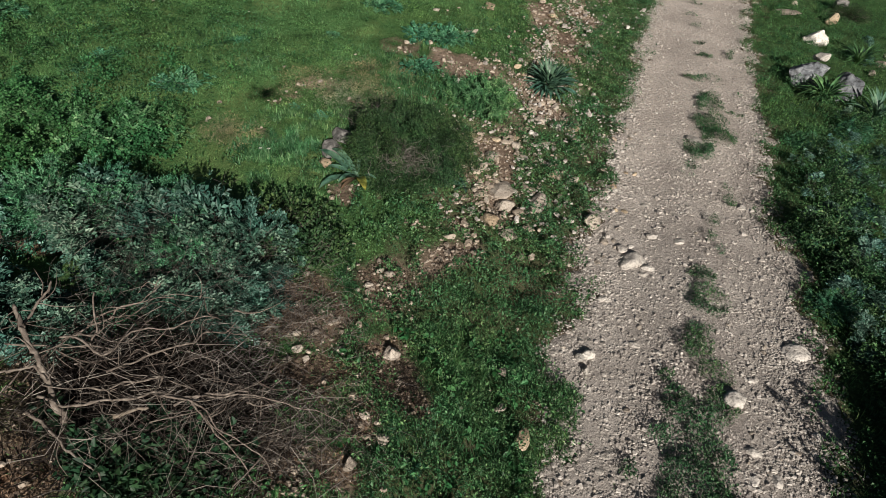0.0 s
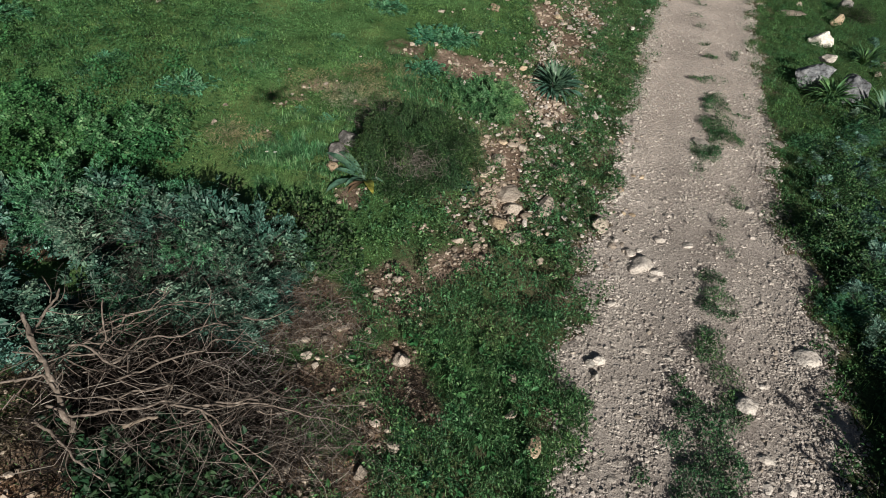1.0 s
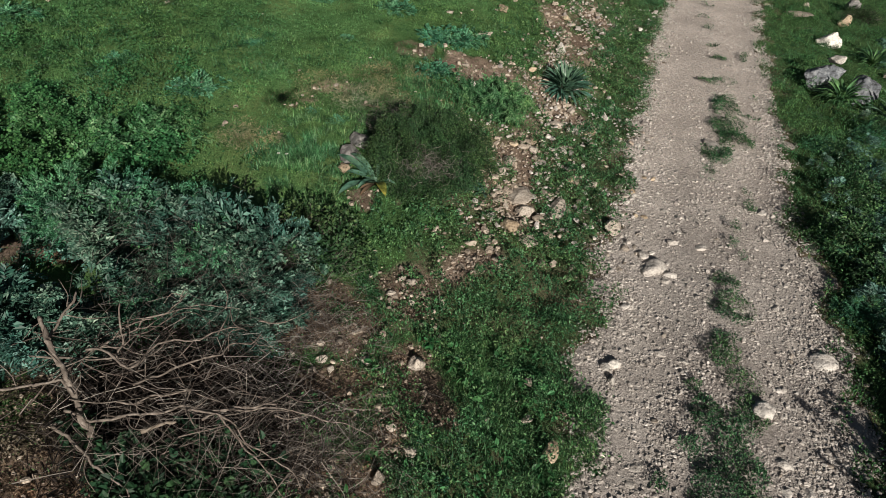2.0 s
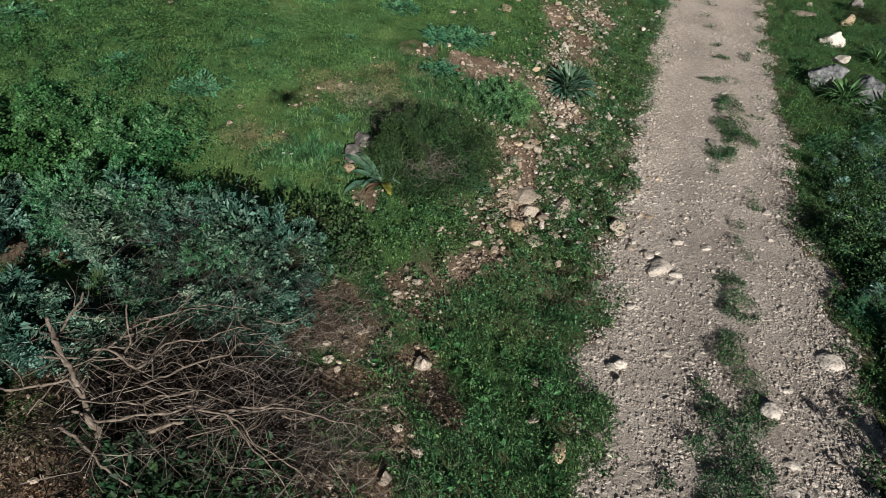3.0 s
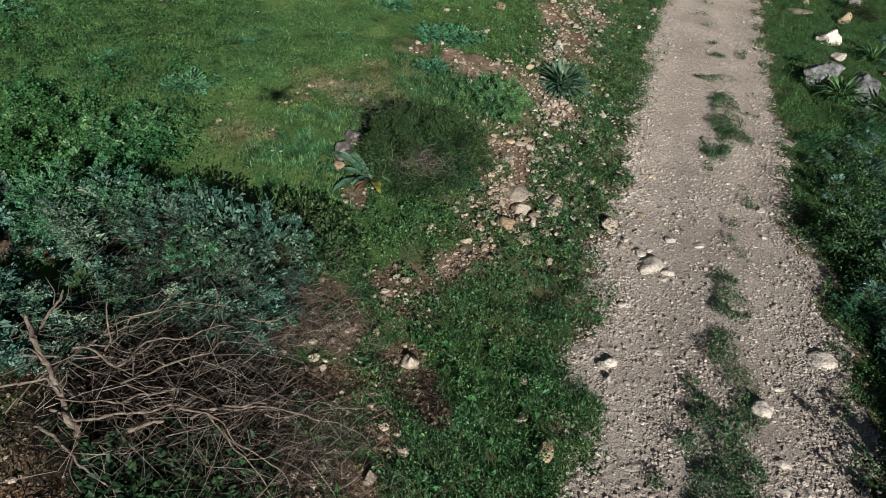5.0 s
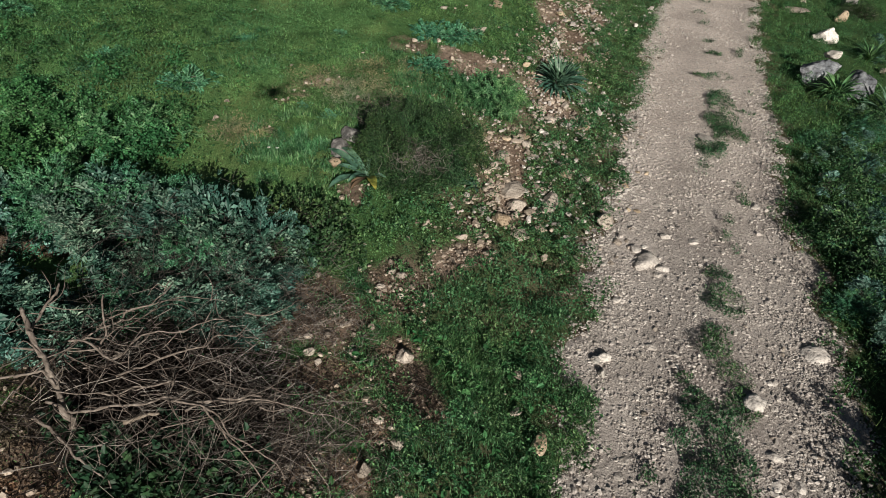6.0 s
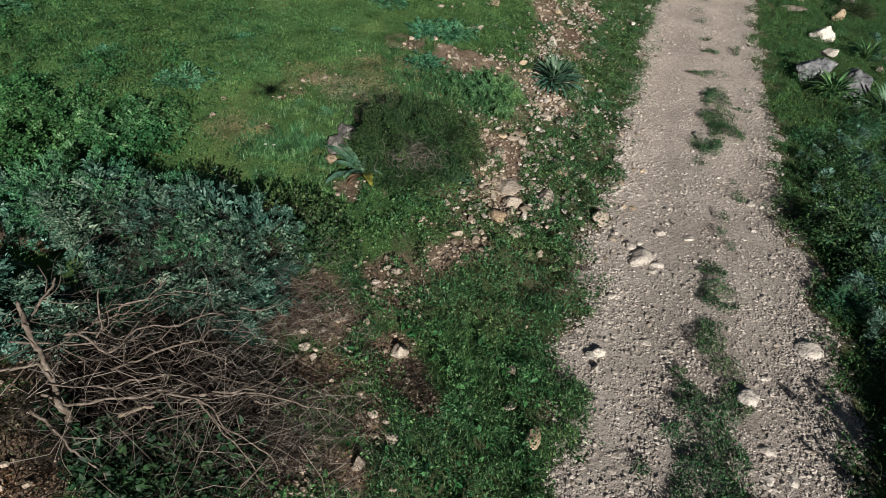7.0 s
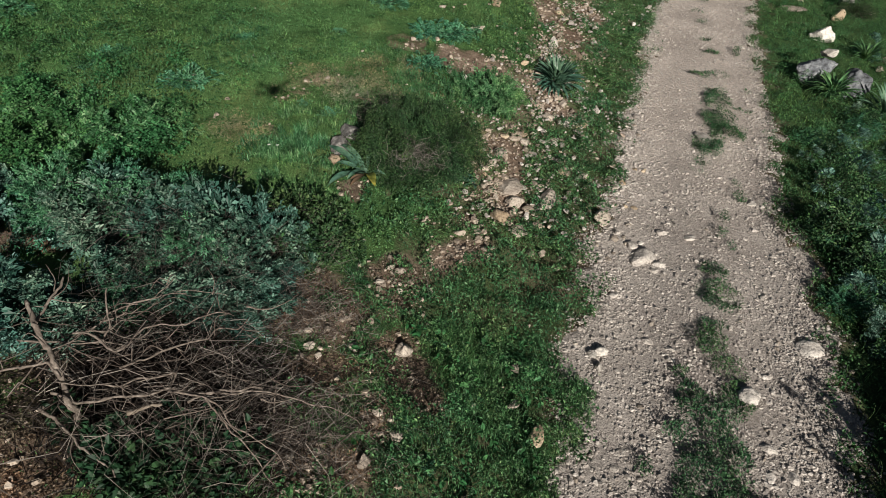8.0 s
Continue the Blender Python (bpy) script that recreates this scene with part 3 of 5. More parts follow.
def stone(x, y, size, material, label, category="stone", group="", flat=0.5, sink=0.32, fine=3, name="stone", turn=None, cuts=14, tall=0.0, up=0.0):
    seed = int(abs(x * 131 + y * 717)) % 9973
    me = bpy.data.meshes.new(name)
    bm = rock(size, flat, seed, fine, cuts, tall)
    bm.to_mesh(me)
    bm.free()
    me.materials.append(material)
    ob = new(name, me)
    z = float(ground_z(x, y)) + size * 0.56 * flat * (1 - 2 * sink) + up
    ob.matrix_basis = pose(x, y, z, seed % 13 - 6, seed % 17 - 8, seed * 37 % 360 if turn is None else turn)
    return tagged(ob, label, category, group)


BANK = [(1.15, 12.07, 0.23), (2.46, 12.72, 0.22), (0.73, 10.65, 0.26), (0.40, 9.52, 0.12), (0.26, 9.11, 0.10), (1.50, 10.04, 0.14), (1.59, 9.92, 0.13),
        (2.20, 9.92, 0.09), (2.92, 11.55, 0.11), (3.24, 11.75, 0.13), (3.10, 11.57, 0.15), (2.39, 9.50, 0.13), (2.06, 9.20, 0.16), (1.75, 8.65, 0.19),
        (2.31, 8.78, 0.17), (2.21, 8.99, 0.11), (1.02, 7.76, 0.12), (1.29, 7.99, 0.13), (1.30, 7.77, 0.16), (0.91, 7.31, 0.19), (0.80, 7.09, 0.15),
        (1.36, 7.54, 0.12), (1.73, 8.03, 0.13), (1.69, 7.58, 0.11), (1.77, 7.31, 0.14), (2.06, 7.30, 0.15)]
BANK_LOW = [(1.04, 6.38, 0.26), (1.01, 5.82, 0.2), (0.92, 6.61, 0.11), (0.70, 6.48, 0.10), (0.69, 6.82, 0.09), (0.80, 6.42, 0.10), (1.90, 6.72, 0.10),
            (2.04, 6.66, 0.13), (2.45, 7.34, 0.14), (0.55, 5.65, 0.11), (1.52, 5.56, 0.10), (1.72, 5.54, 0.09), (1.67, 5.65, 0.10), (2.47, 7.15, 0.12),
            (2.61, 7.29, 0.11), (3.00, 7.65, 0.11), (2.88, 7.67, 0.08), (2.39, 6.75, 0.10), (2.53, 6.72, 0.09), (2.64, 6.71, 0.09), (2.07, 5.59, 0.09), (2.23, 6.00, 0.12)]
for x, y, s in BANK + BANK_LOW:
    stone(x, y, s * 1.15, PALE_ROCK if int(x * 100) % 3 else TAN_ROCK, "pale limestone rock on the stony bank beside the track", group="stones on the bank", flat=0.5, sink=0.2, cuts=18)
stone(2.16, 11.22, 0.2, WHITE_ROCK, "pointed whitish stone standing behind a leafy plant", group="stones on the bank", flat=0.9, sink=0.1, tall=0.4)
stone(2.51, 11.08, 0.5, TAN_ROCK, "flat pinkish limestone slab sunk in the bank", flat=0.2, sink=0.35)
stone(1.00, 6.66, 0.42, PALE_ROCK, "broad flat limestone slab lying on the bank", flat=0.3, sink=0.3)
stone(1.47, 6.56, 0.36, PALE_ROCK, "flat brownish stone set in the grass", flat=0.4, sink=0.15)
stone(0.80, 6.0, 0.3, TAN_ROCK, "yellowish-tan weathered stone in the grass", flat=0.6, sink=0.25)
stone(2.14, 6.33, 0.25, PALE_ROCK, "rounded grey-brown stone on the track's edge", flat=0.75, sink=0.1, cuts=5)
TRACK = [(3.18, 6.09, 0.17), (2.86, 6.19, 0.19), (2.94, 6.88, 0.13), (3.53, 6.87, 0.10), (4.31, 6.97, 0.15), (2.00, 4.99, 0.13), (2.19, 5.09, 0.09),
         (2.21, 4.34, 0.12), (1.90, 4.61, 0.10), (2.70, 4.54, 0.18), (2.61, 4.19, 0.07), (2.78, 3.53, 0.13), (2.45, 3.76, 0.12), (2.97, 3.12, 0.14),
         (1.57, 2.89, 0.12), (1.66, 3.05, 0.11), (1.82, 3.04, 0.09), (2.03, 3.10, 0.06), (1.34, 3.04, 0.10), (1.28, 2.96, 0.06), (3.98, 4.02, 0.11),
         (3.34, 3.72, 0.10), (3.31, 3.95, 0.10), (3.06, 2.85, 0.12), (2.87, 2.85, 0.12)]
TRACK_TOO = [(1.79, 3.70, 0.05), (4.52, 8.89, 0.12), (3.41, 7.12, 0.07), (4.91, 8.08, 0.08), (4.18, 10.05, 0.09), (3.98, 7.00, 0.08), (3.16, 4.28, 0.07),
             (3.81, 4.63, 0.07), (2.27, 3.62, 0.07), (2.37, 2.95, 0.07)]
for x, y, s in TRACK + TRACK_TOO:
    stone(x, y, s * 1.1, WORN_ROCK, "worn pale stone half buried in the gravel track", group="stones in the track", flat=0.45, sink=0.36)
stone(2.53, 5.7, 0.4, WORN_ROCK, "large whitish bedrock lump worn down in the track", flat=0.3, sink=0.3, fine=4, cuts=11, turn=40)
for x, y, s in ((2.42, 5.9, 0.17), (2.66, 5.56, 0.15), (2.4, 5.64, 0.13), (2.56, 5.98, 0.1), (2.58, 5.45, 0.12)):
    stone(x, y, s, WORN_ROCK, "broken whitish piece beside a worn bedrock lump", group="broken bedrock", flat=0.45, sink=0.25, cuts=9)
stone(4.2, 8.75, 0.28, WORN_ROCK, "flat pale stone among weeds in the track's middle", flat=0.32, sink=0.3, cuts=5)
stone(3.84, 4.28, 0.33, WORN_ROCK, "large wedge-shaped whitish stone at the track's edge", flat=0.26, sink=0.26, turn=25, cuts=9, fine=4)
stone(2.98, 3.66, 0.22, WORN_ROCK, "rounded whitish stone beside weeds in the track", flat=0.6, sink=0.25, cuts=3, fine=4)
for x, y, s in ((1.60, 4.11, 0.12), (1.69, 4.13, 0.13), (1.63, 3.94, 0.12)):
    stone(x, y, s, WHITE_ROCK, "angular white stone lying on the track's edge", group="white stones", flat=0.7, sink=0.15)
NEAR = [(-0.46, 4.53, 0.08), (-0.27, 4.73, 0.10), (-0.37, 4.75, 0.08), (-0.26, 4.49, 0.07), (0.81, 3.78, 0.1), (0.77, 3.41, 0.09), (-0.38, 3.11, 0.09),
        (-0.22, 2.94, 0.10), (-1.17, 4.53, 0.08), (-1.03, 4.50, 0.06), (-1.07, 4.10, 0.06), (-1.73, 3.33, 0.08), (-1.22, 3.63, 0.06), (-0.65, 3.18, 0.05),
        (-0.63, 3.71, 0.10), (-0.86, 3.83, 0.07), (-0.56, 4.45, 0.06), (0.42, 3.36, 0.04), (-0.98, 3.62, 0.09), (-0.9, 3.55, 0.06), (-1.05, 3.5, 0.07), (-1.3, 3.95, 0.07)]
for x, y, s in NEAR:
    stone(x, y, s * 1.15, PALE_ROCK, "small whitish stone among weeds and soil", group="stones in the weeds", flat=0.7, sink=0.12, up=0.05 if x > 0 else 0.0)
stone(-0.19, 3.76, 0.17, PALE_ROCK, "tall pale stone standing out of brown soil", flat=0.7, sink=0.15, tall=0.5, cuts=24, fine=4)
stone(-0.44, 2.66, 0.15, PALE_ROCK, "ragged white stone standing in the weeds", flat=0.9, sink=0.15, tall=0.5, cuts=26, fine=4)
stone(0.93, 3.07, 0.19, TAN_ROCK, "brown and tan stone standing in the grass", flat=1.0, sink=0.05, up=0.05)
MEADOW = [(-1.42, 8.18, 0.08), (-1.63, 8.02, 0.06), (-1.82, 7.82, 0.07), (-1.91, 7.53, 0.06), (-2.48, 8.52, 0.06), (-1.95, 8.42, 0.05), (-2.59, 6.87, 0.05),
          (-0.63, 7.81, 0.08), (-0.15, 8.02, 0.12), (-1.04, 9.14, 0.05), (-5.71, 9.47, 0.10), (-4.20, 9.99, 0.09), (0.16, 11.37, 0.12)]
for x, y, s in MEADOW:
    stone(x, y, s, PALE_ROCK, "small pale stone lying in the short grass", group="stones in the meadow", sink=0.15)

stone(7.25, 11.5, 0.74, GREY_ROCK, "large grey weathered limestone boulder in the grass", "boulder", "boulders", 0.8, 0.16, 5, "boulder", 10, 22)
stone(7.8, 11.1, 0.72, GREY_ROCK, "large grey weathered limestone boulder in the grass", "boulder", "boulders", 0.95, 0.2, 5, "boulder", 70, 18)
stone(7.52, 11.65, 0.36, WHITE_ROCK, "white-topped stone perched between two grey boulders", "stone", "", 0.55, 0.2, 4, "stone", -35, 22, up=0.5)
stone(8.72, 14.05, 0.52, WHITE_ROCK, "bright white limestone boulder in the grass", "boulder", "boulders", 0.8, 0.22, 5, "boulder", 15)
stone(10.75, 16.9, 0.72, LICHEN_ROCK, "grey limestone boulder in low scrub", "boulder", "boulders", 0.6, 0.2, 5, "boulder", 60)
stone(9.95, 15.75, 0.38, TAN_ROCK, "tan stone leaning in the grass", flat=0.7, sink=0.2, tall=0.3)
stone(8.75, 15.85, 0.62, PALE_ROCK, "long flat grey-brown slab in the grass", flat=0.22, sink=0.1, turn=-35)
for x, y, s in ((9.9, 13.3, 0.3), (9.3, 12.6, 0.25), (9.6, 12.2, 0.3), (10.4, 13.9, 0.25), (9.5, 16.9, 0.22), (8.2, 16.4, 0.12), (7.6, 15.6, 0.14), (5.75, 7.9, 0.3)):
    stone(x, y, s, PALE_ROCK, "pale stone half hidden in the verge's weeds", group="stones in the verge", sink=0.2)
stone(-0.97, 6.9, 0.34, LICHEN_ROCK, "grey lichened stone beside a strap-leaved plant", "stone", "stones by the shrub", 0.6, 0.2, 4, cuts=16)
stone(-1.09, 6.58, 0.32, LICHEN_ROCK, "grey lichened stone beside a strap-leaved plant", "stone", "stones by the shrub", 0.55, 0.2, 4, cuts=16)
stone(-1.12, 6.35, 0.22, TAN_ROCK, "tan stone beside a strap-leaved plant", "stone", "stones by the shrub", 0.6, 0.2, 4)


def pebbles(x, y, size, squash=0.7, lift=0.004):
    n = len(x)
    kind = np.where(size > 0.015, 5, 0) + rng.integers(0, 5, n)
    out = []
    for k in range(10):
        sel = kind == k
        m = int(sel.sum())
        s = size[sel]
        out.append(strew(cobble_shape(k + 1) if k > 4 else chip_shape(k + 1), on_ground(x[sel], y[sel], s * 0.2 + (lift[sel] if np.ndim(lift) else lift)), np.stack([s, s * spread(m, 0.65, 1), s * squash * spread(m, 0.6, 1.1)], -1),
                         turns(spread(m, 0, 6.28), spread(m, -0.4, 0.4), spread(m, -0.4, 0.4))))
    return join(*out)


def gravel_chance(x, y):
    u = (x - edge_l(y)) / (edge_r(y) - edge_l(y))
    rut = np.exp(-((u - 0.27) / 0.14) ** 2) + 0.75 * np.exp(-((u - 0.8) / 0.1) ** 2)
    edge = np.clip(1 - np.abs(u) * 5, 0, 1) + np.clip(1 - np.abs(u - 0.92) * 6, 0, 1)
    near = np.interp(y, [2, 4.5, 6.5, 9, 17], [1.0, 0.9, 0.62, 0.5, 0.28])
    patch = np.clip(2.4 * (0.55 * fbm(x, y, 0.7, 61) + 0.45 * vnoise(x, y, 0.2, 62) - 0.25), 0.2, 1.3)
    coarse = 1 + 0.9 * np.clip((u - 0.55) * 4, 0, 1) * np.clip(4.8 - y, 0, 1) + 0.8 * np.clip(1.6 - y + 2, 0, 1) * np.clip(1 - u * 1.4, 0, 1)
    c = (0.55 + 0.55 * edge - 0.3 * rut * np.interp(y, [3.5, 6], [0.0, 1])) * near * patch * coarse * 0.6 + 0.25 * np.clip(1 - np.abs(u) * 8, 0, 1)
    return np.where((off_track(x, y) + ragged(x, y) < 0.22) & (u > -0.17) & (u < 1.15), c * np.interp(off_track(x, y) + ragged(x, y), [0.0, 0.22], [1, 0.15]), 0)


x, y = field(-0.9, 9, -4.0, 17, 1750000, lambda x, y: gravel_chance(x, y) * thinner(y))
s = np.clip(np.exp(rng.normal(-4.32, 0.52, len(x))) * (0.8 + 0.4 * fbm(x, y, 0.5, 63)), 0.008, 0.06)
keep = (s > np.interp(y, [4, 6, 8, 12], [0.0, 0.0085, 0.0115, 0.0145])) & ((y > 1.6) | (rng.uniform(0, 1, len(x)) < 0.4))
x, y, s = x[keep], y[keep], s[keep]
tagged(part("gravel", bulk("gravel", *pebbles(x, y, s, 0.52, 0.016)), GRAVEL), "loose pale gravel strewn over the farm track", "gravel", kind="stuff")
x, y = field(0.4, 8, 1.8, 14, 16000, lambda x, y: 0.5 * gravel_chance(x, y) * np.interp(y, [3, 6, 12], [1, 0.7, 0.5]))
s = np.clip(np.exp(rng.normal(-3.3, 0.28, len(x))), 0.026, 0.075)
tagged(part("coarse_gravel", bulk("coarse_gravel", *pebbles(x, y, s, 0.75, 0.012)), GRAVEL), "coarse broken stones lying loose on the farm track", "gravel", kind="stuff")
x, y = field(-3.2, 5, 2.0, 15, 150000, lambda x, y: np.where((off_track(x, y) > -0.05) & (x < edge_l(y)), (0.8 * np.interp(y, [8, 10], [1, 0.6]) * bare(x, y) + 0.07 * np.interp(y, [5.0, 6.5], [0.15, 1]) * np.clip(2.6 - off_track(x, y), 0, 1)) * np.interp(off_track(x, y), [0, 1, 2.4, 3, 3.3], [0.5, 1, 0.8, 0.3, 0.3]) * np.where(y < 3.4, 1.8, 1.0) * (np.interp(y, [5, 6], [0.1, 0.22]) + np.clip(3.2 * (0.6 * vnoise(x, y, 0.4, 9) + 0.4 * vnoise(x, y, 0.13, 10) - 0.42), 0, 1)), 0.0))
s = np.clip(np.exp(rng.normal(-3.95, 0.8, len(x))), 0.008, 0.11) * np.interp(y, [4, 6], [0.7, 1])
tagged(part("rubble", bulk("rubble", *pebbles(x, y, s, 0.7, 0.004 + 0.03 * (1 - bare(x, y)))), RUBBLE), "broken pale limestone rubble on bare soil", "rubble", kind="stuff")


# ---- grass and weeds ----
def in_reach(x, y):
    return np.abs(x - 0.1 - 0.1 * y) < 0.68 * y + 2.2


def leafy(name, x, y, high, size, material, label, template=LEAF, slim=0.6, stand=0.5, category="weeds", lift=0.0):
    """A low growth of many leaves, from the soil up to the height given at each place."""
    tall = np.clip((0.6 * vnoise(x, y, 0.14, 43) + 0.4 * vnoise(x, y, 0.33, 44) - 0.33) * 2.8, 0, 1)
    keep = rng.uniform(0, 1, len(x)) < 0.3 + 4 * tall
    x, y, high, size, tall = x[keep], y[keep], high[keep], size[keep], tall[keep]
    n = len(x)
    clump = 0.2 + 1.35 * tall
    up = high * clump * spread(n, 0.0, 1) ** 0.45 + lift
    rot = turns(spread(n, 0, 6.28), rng.normal(stand, 0.45, n), rng.normal(0, 0.5, n))
    mesh = strew(template, on_ground(x, y, up), np.stack([size * slim, size, size], -1), rot)
    return tagged(part(name, bulk(name, *mesh), material), label, category, kind="stuff")


def meadow_chance(x, y):
    d = off_track(x, y) + ragged(x, y)
    thicket = np.maximum(blob(x, y, -2.6, 4.2, 1.3, 0.9), blob(x, y, -2.0, 2.9, 1.3, 0.7))
    return np.where((d > 0.05) & (x < edge_l(y) + 0.3) & (in_reach(x, y) | (y < 3.6)), np.interp(y, [-4, 1.5, 2.5], [0.2, 0.3, 1]) * (1 - np.interp(x, [-1.5, 0], [0.72, 0.96]) * bare(x, y)) * (1 - 0.85 * thicket) * np.interp(d, [0.05, 0.4, 1.2, 2.5], [0.03, 0.25, 0.55, 1.0]) * np.clip(0.85 + 1.8 * (0.6 * fbm(x, y, 1.1, 73) + 0.4 * vnoise(x, y, 0.25, 74) - 0.4), 0.55, 1), 0)


x, y = field(-9.0, 4.5, -3.0, 15.5, 850000, meadow_chance)
lush = fbm(x, y, 1.3, 71) + 0.35 * np.clip((-3.2 - x) / 2, 0, 1)
h = (0.024 + 0.035 * np.clip(lush - 0.3, 0, 1)) * spread(len(x), 0.6, 1.4) * np.interp(y, [5, 8.5], [0.62, 1])
mesh = strew(SPIKE, on_ground(x, y, 0.002), np.stack([spread(len(x), 0.006, 0.013) * np.interp(y, [5, 8.5], [0.8, 1]), h, h], -1), turns(spread(len(x), 0, 6.28), rng.normal(-0.95, 0.45, len(x)), 0 * x))
tagged(part("meadow_grass", bulk("meadow_grass", *mesh), GRASS), "short grazed green meadow grass on the slope", "grass", kind="stuff")

# low clover-like weeds through the meadow, thicker to the west
def lush_weeds(x, y):
    """Where taller dark clover crowds out the grass."""
    west = 0.26 * np.clip(-2.3 - x, 0, 2.0)
    beds = np.maximum(0.9 * blob(x, y, -4.4, 9.0, 2.0, 0.55), 0.8 * blob(x, y, -5.6, 8.2, 1.2, 0.8))
    return np.clip(2.4 * (fbm(x, y, 1.6, 77) - 0.52 + west + beds), 0, 1)


x, y = field(-8.5, 3.5, 5.0, 14.5, 220000, lambda x, y: meadow_chance(x, y) * np.maximum(lush_weeds(x, y), 0.22 * np.clip(3 * (vnoise(x, y, 0.25, 78) - 0.35), 0, 1)))
leafy("meadow_weeds", x, y, 0.06 + 0.09 * lush_weeds(x, y), spread(len(x), 0.018, 0.042), CLOVER, "low dark-green clover-like weeds in the meadow")


def bank_chance(x, y):
    d = edge_l(y) - x + ragged(x, y)
    return np.where((d > -0.05) & (in_reach(x, y) | (y < 2.2)), (1 - bare(x, y)) * np.interp(d, [-0.05, 0.12, 1.3, 2.6, 3.2], [0.1, 1, 0.9, 0.5, 0]) * np.clip(4.5 * (0.5 * fbm(x, y, 0.5, 81) + 0.5 * vnoise(x, y, 0.17, 84) - np.interp(y, [4, 5.5], [0.34, 0.33])), np.interp(d, [1.0, 1.6], [0.7, 0.2]), 1), 0)


x, y = field(-4.5, 6.0, -4.0, 16, 1150000, lambda x, y: bank_chance(x, y) * thinner(y))
h = np.interp(y, [4.5, 5.5], [0.05, 0.04]) + np.interp(y, [4.5, 5.5], [0.28, 0.2]) * fbm(x, y, 0.45, 82)
leafy("bank_weeds", x, y, h, np.clip(np.exp(rng.normal(-3.82, 0.45, len(x))), 0.01, 0.055) * np.interp(y, [4.2, 5], [0.8, 1]), HERB, "thick green clover and weeds along the track's edge")
x, y = field(-1.2, 2.0, 1.9, 4.8, 110000, lambda x, y: (0.25 + 0.75 * bank_chance(x, y)) * (1 - bare(x, y)) * np.where(edge_l(y) - x + ragged(x, y) > 0, 1, 0) * np.clip(3 * (fbm(x, y, 0.5, 83) - 0.3), 0.1, 1))
h = spread(len(x), 0.03, 0.085)
mesh = strew(BLADE, on_ground(x, y, 0.03 * vnoise(x, y, 0.2, 85)), np.stack([spread(len(x), 0.004, 0.008), h, h], -1), turns(spread(len(x), 0, 6.28), rng.normal(-0.9, 0.5, len(x)), 0 * x))
tagged(part("tall_grass", bulk("tall_grass", *mesh), HERB), "lush dark-green grass beside the track", "grass", kind="stuff")


def verge_chance(x, y):
    r = x - edge_r(y) + ragged(x, y)
    return np.where((r > -0.08) & ((x < 0.78 * y + 3.2) | (y < 3.5) & (x < 7)), np.interp(r, [-0.08, 0.05], [0.35, 1]) * np.clip(6.0 * (0.45 * fbm(x, y, 0.55, 91) + 0.55 * vnoise(x, y, 0.24, 94) - 0.42), np.interp(r, [0.4, 0.9], [0.5, 0.22]), 1), 0)


x, y = field(2.0, 15, -4.0, 19.5, 900000, lambda x, y: verge_chance(x, y) * thinner(y))
h = 0.07 + 0.5 * np.clip(fbm(x, y, 0.6, 92) - 0.2, 0, 1) * np.interp(x - edge_r(y), [0, 0.6], [0.2, 1]) * np.interp(y, [6, 8, 10, 12], [2.2, 1.7, 0.8, 0.6])
leafy("verge_weeds", x, y, h, np.clip(np.exp(rng.normal(-3.82, 0.42, len(x))), 0.012, 0.05), CLOVER, "dense dark-green weeds on the shaded verge")
x, y = field(3.3, 15, 1.8, 19.5, 90000, lambda x, y: 0.8 * verge_chance(x, y))
h = spread(len(x), 0.05, 0.16)
mesh = strew(BLADE, on_ground(x, y), np.stack([spread(len(x), 0.003, 0.006), h, h], -1), turns(spread(len(x), 0, 6.28), rng.normal(-0.3, 0.45, len(x)), 0 * x))
tagged(part("verge_grass", bulk("verge_grass", *mesh), GRASS), "long green grass on the verge", "grass", kind="stuff")

x, y = field(-1.2, 1.6, 1.9, 4.6, 2600, lambda x, y: (1 - bare(x, y)) * np.where(edge_l(y) - x > 0.1, 1, 0) * np.clip(5 * (vnoise(x, y, 0.3, 88) - 0.55), 0, 1))
leafy("dock_leaves", x, y, 0.12 + 0 * x, spread(len(x), 0.04, 0.085), MALLOW, "broad light-green leaves among the weeds", OVAL, 0.6, 0.2)

# weeds down the middle of the track
x, y = field(0.2, 7.5, -4.0, 16, 1300000, lambda x, y: thinner(y) * np.where(off_track(x, y) < -0.25, strip(x, y), 0) * np.interp(y, [2, 6, 10], [1, 0.8, 0.6]))
leafy("track_weeds", x, y, 0.02 + np.interp(y, [5, 8], [0.08, 0.14]) * fbm(x, y, 0.35, 95), spread(len(x), 0.012, 0.03) * np.interp(y, [6, 9], [1, 1.2]), TRODDEN, "low trodden weeds growing between the wheel ruts", lift=0.018)

# broad-leaved weeds to the west
x, y = field(-6.2, -2.4, 4.3, 8.2, 85000, lambda x, y: np.clip(2.6 * (np.maximum(blob(x, y, -4.3, 6.0, 1.7, 1.3, -10), blob(x, y, -4.1, 5.3, 0.9, 0.6)) + 1.6 * (0.5 * fbm(x, y, 0.6, 96) + 0.5 * vnoise(x, y, 0.2, 93) - 0.62)), 0, 1))
leafy("broad_leaved_weeds", x, y, 0.04 + 0.26 * fbm(x, y, 0.5, 97), spread(len(x), 0.018, 0.042), MALLOW, "bright green broad-leaved weeds growing thickly", OVAL, 0.95, 0.25)


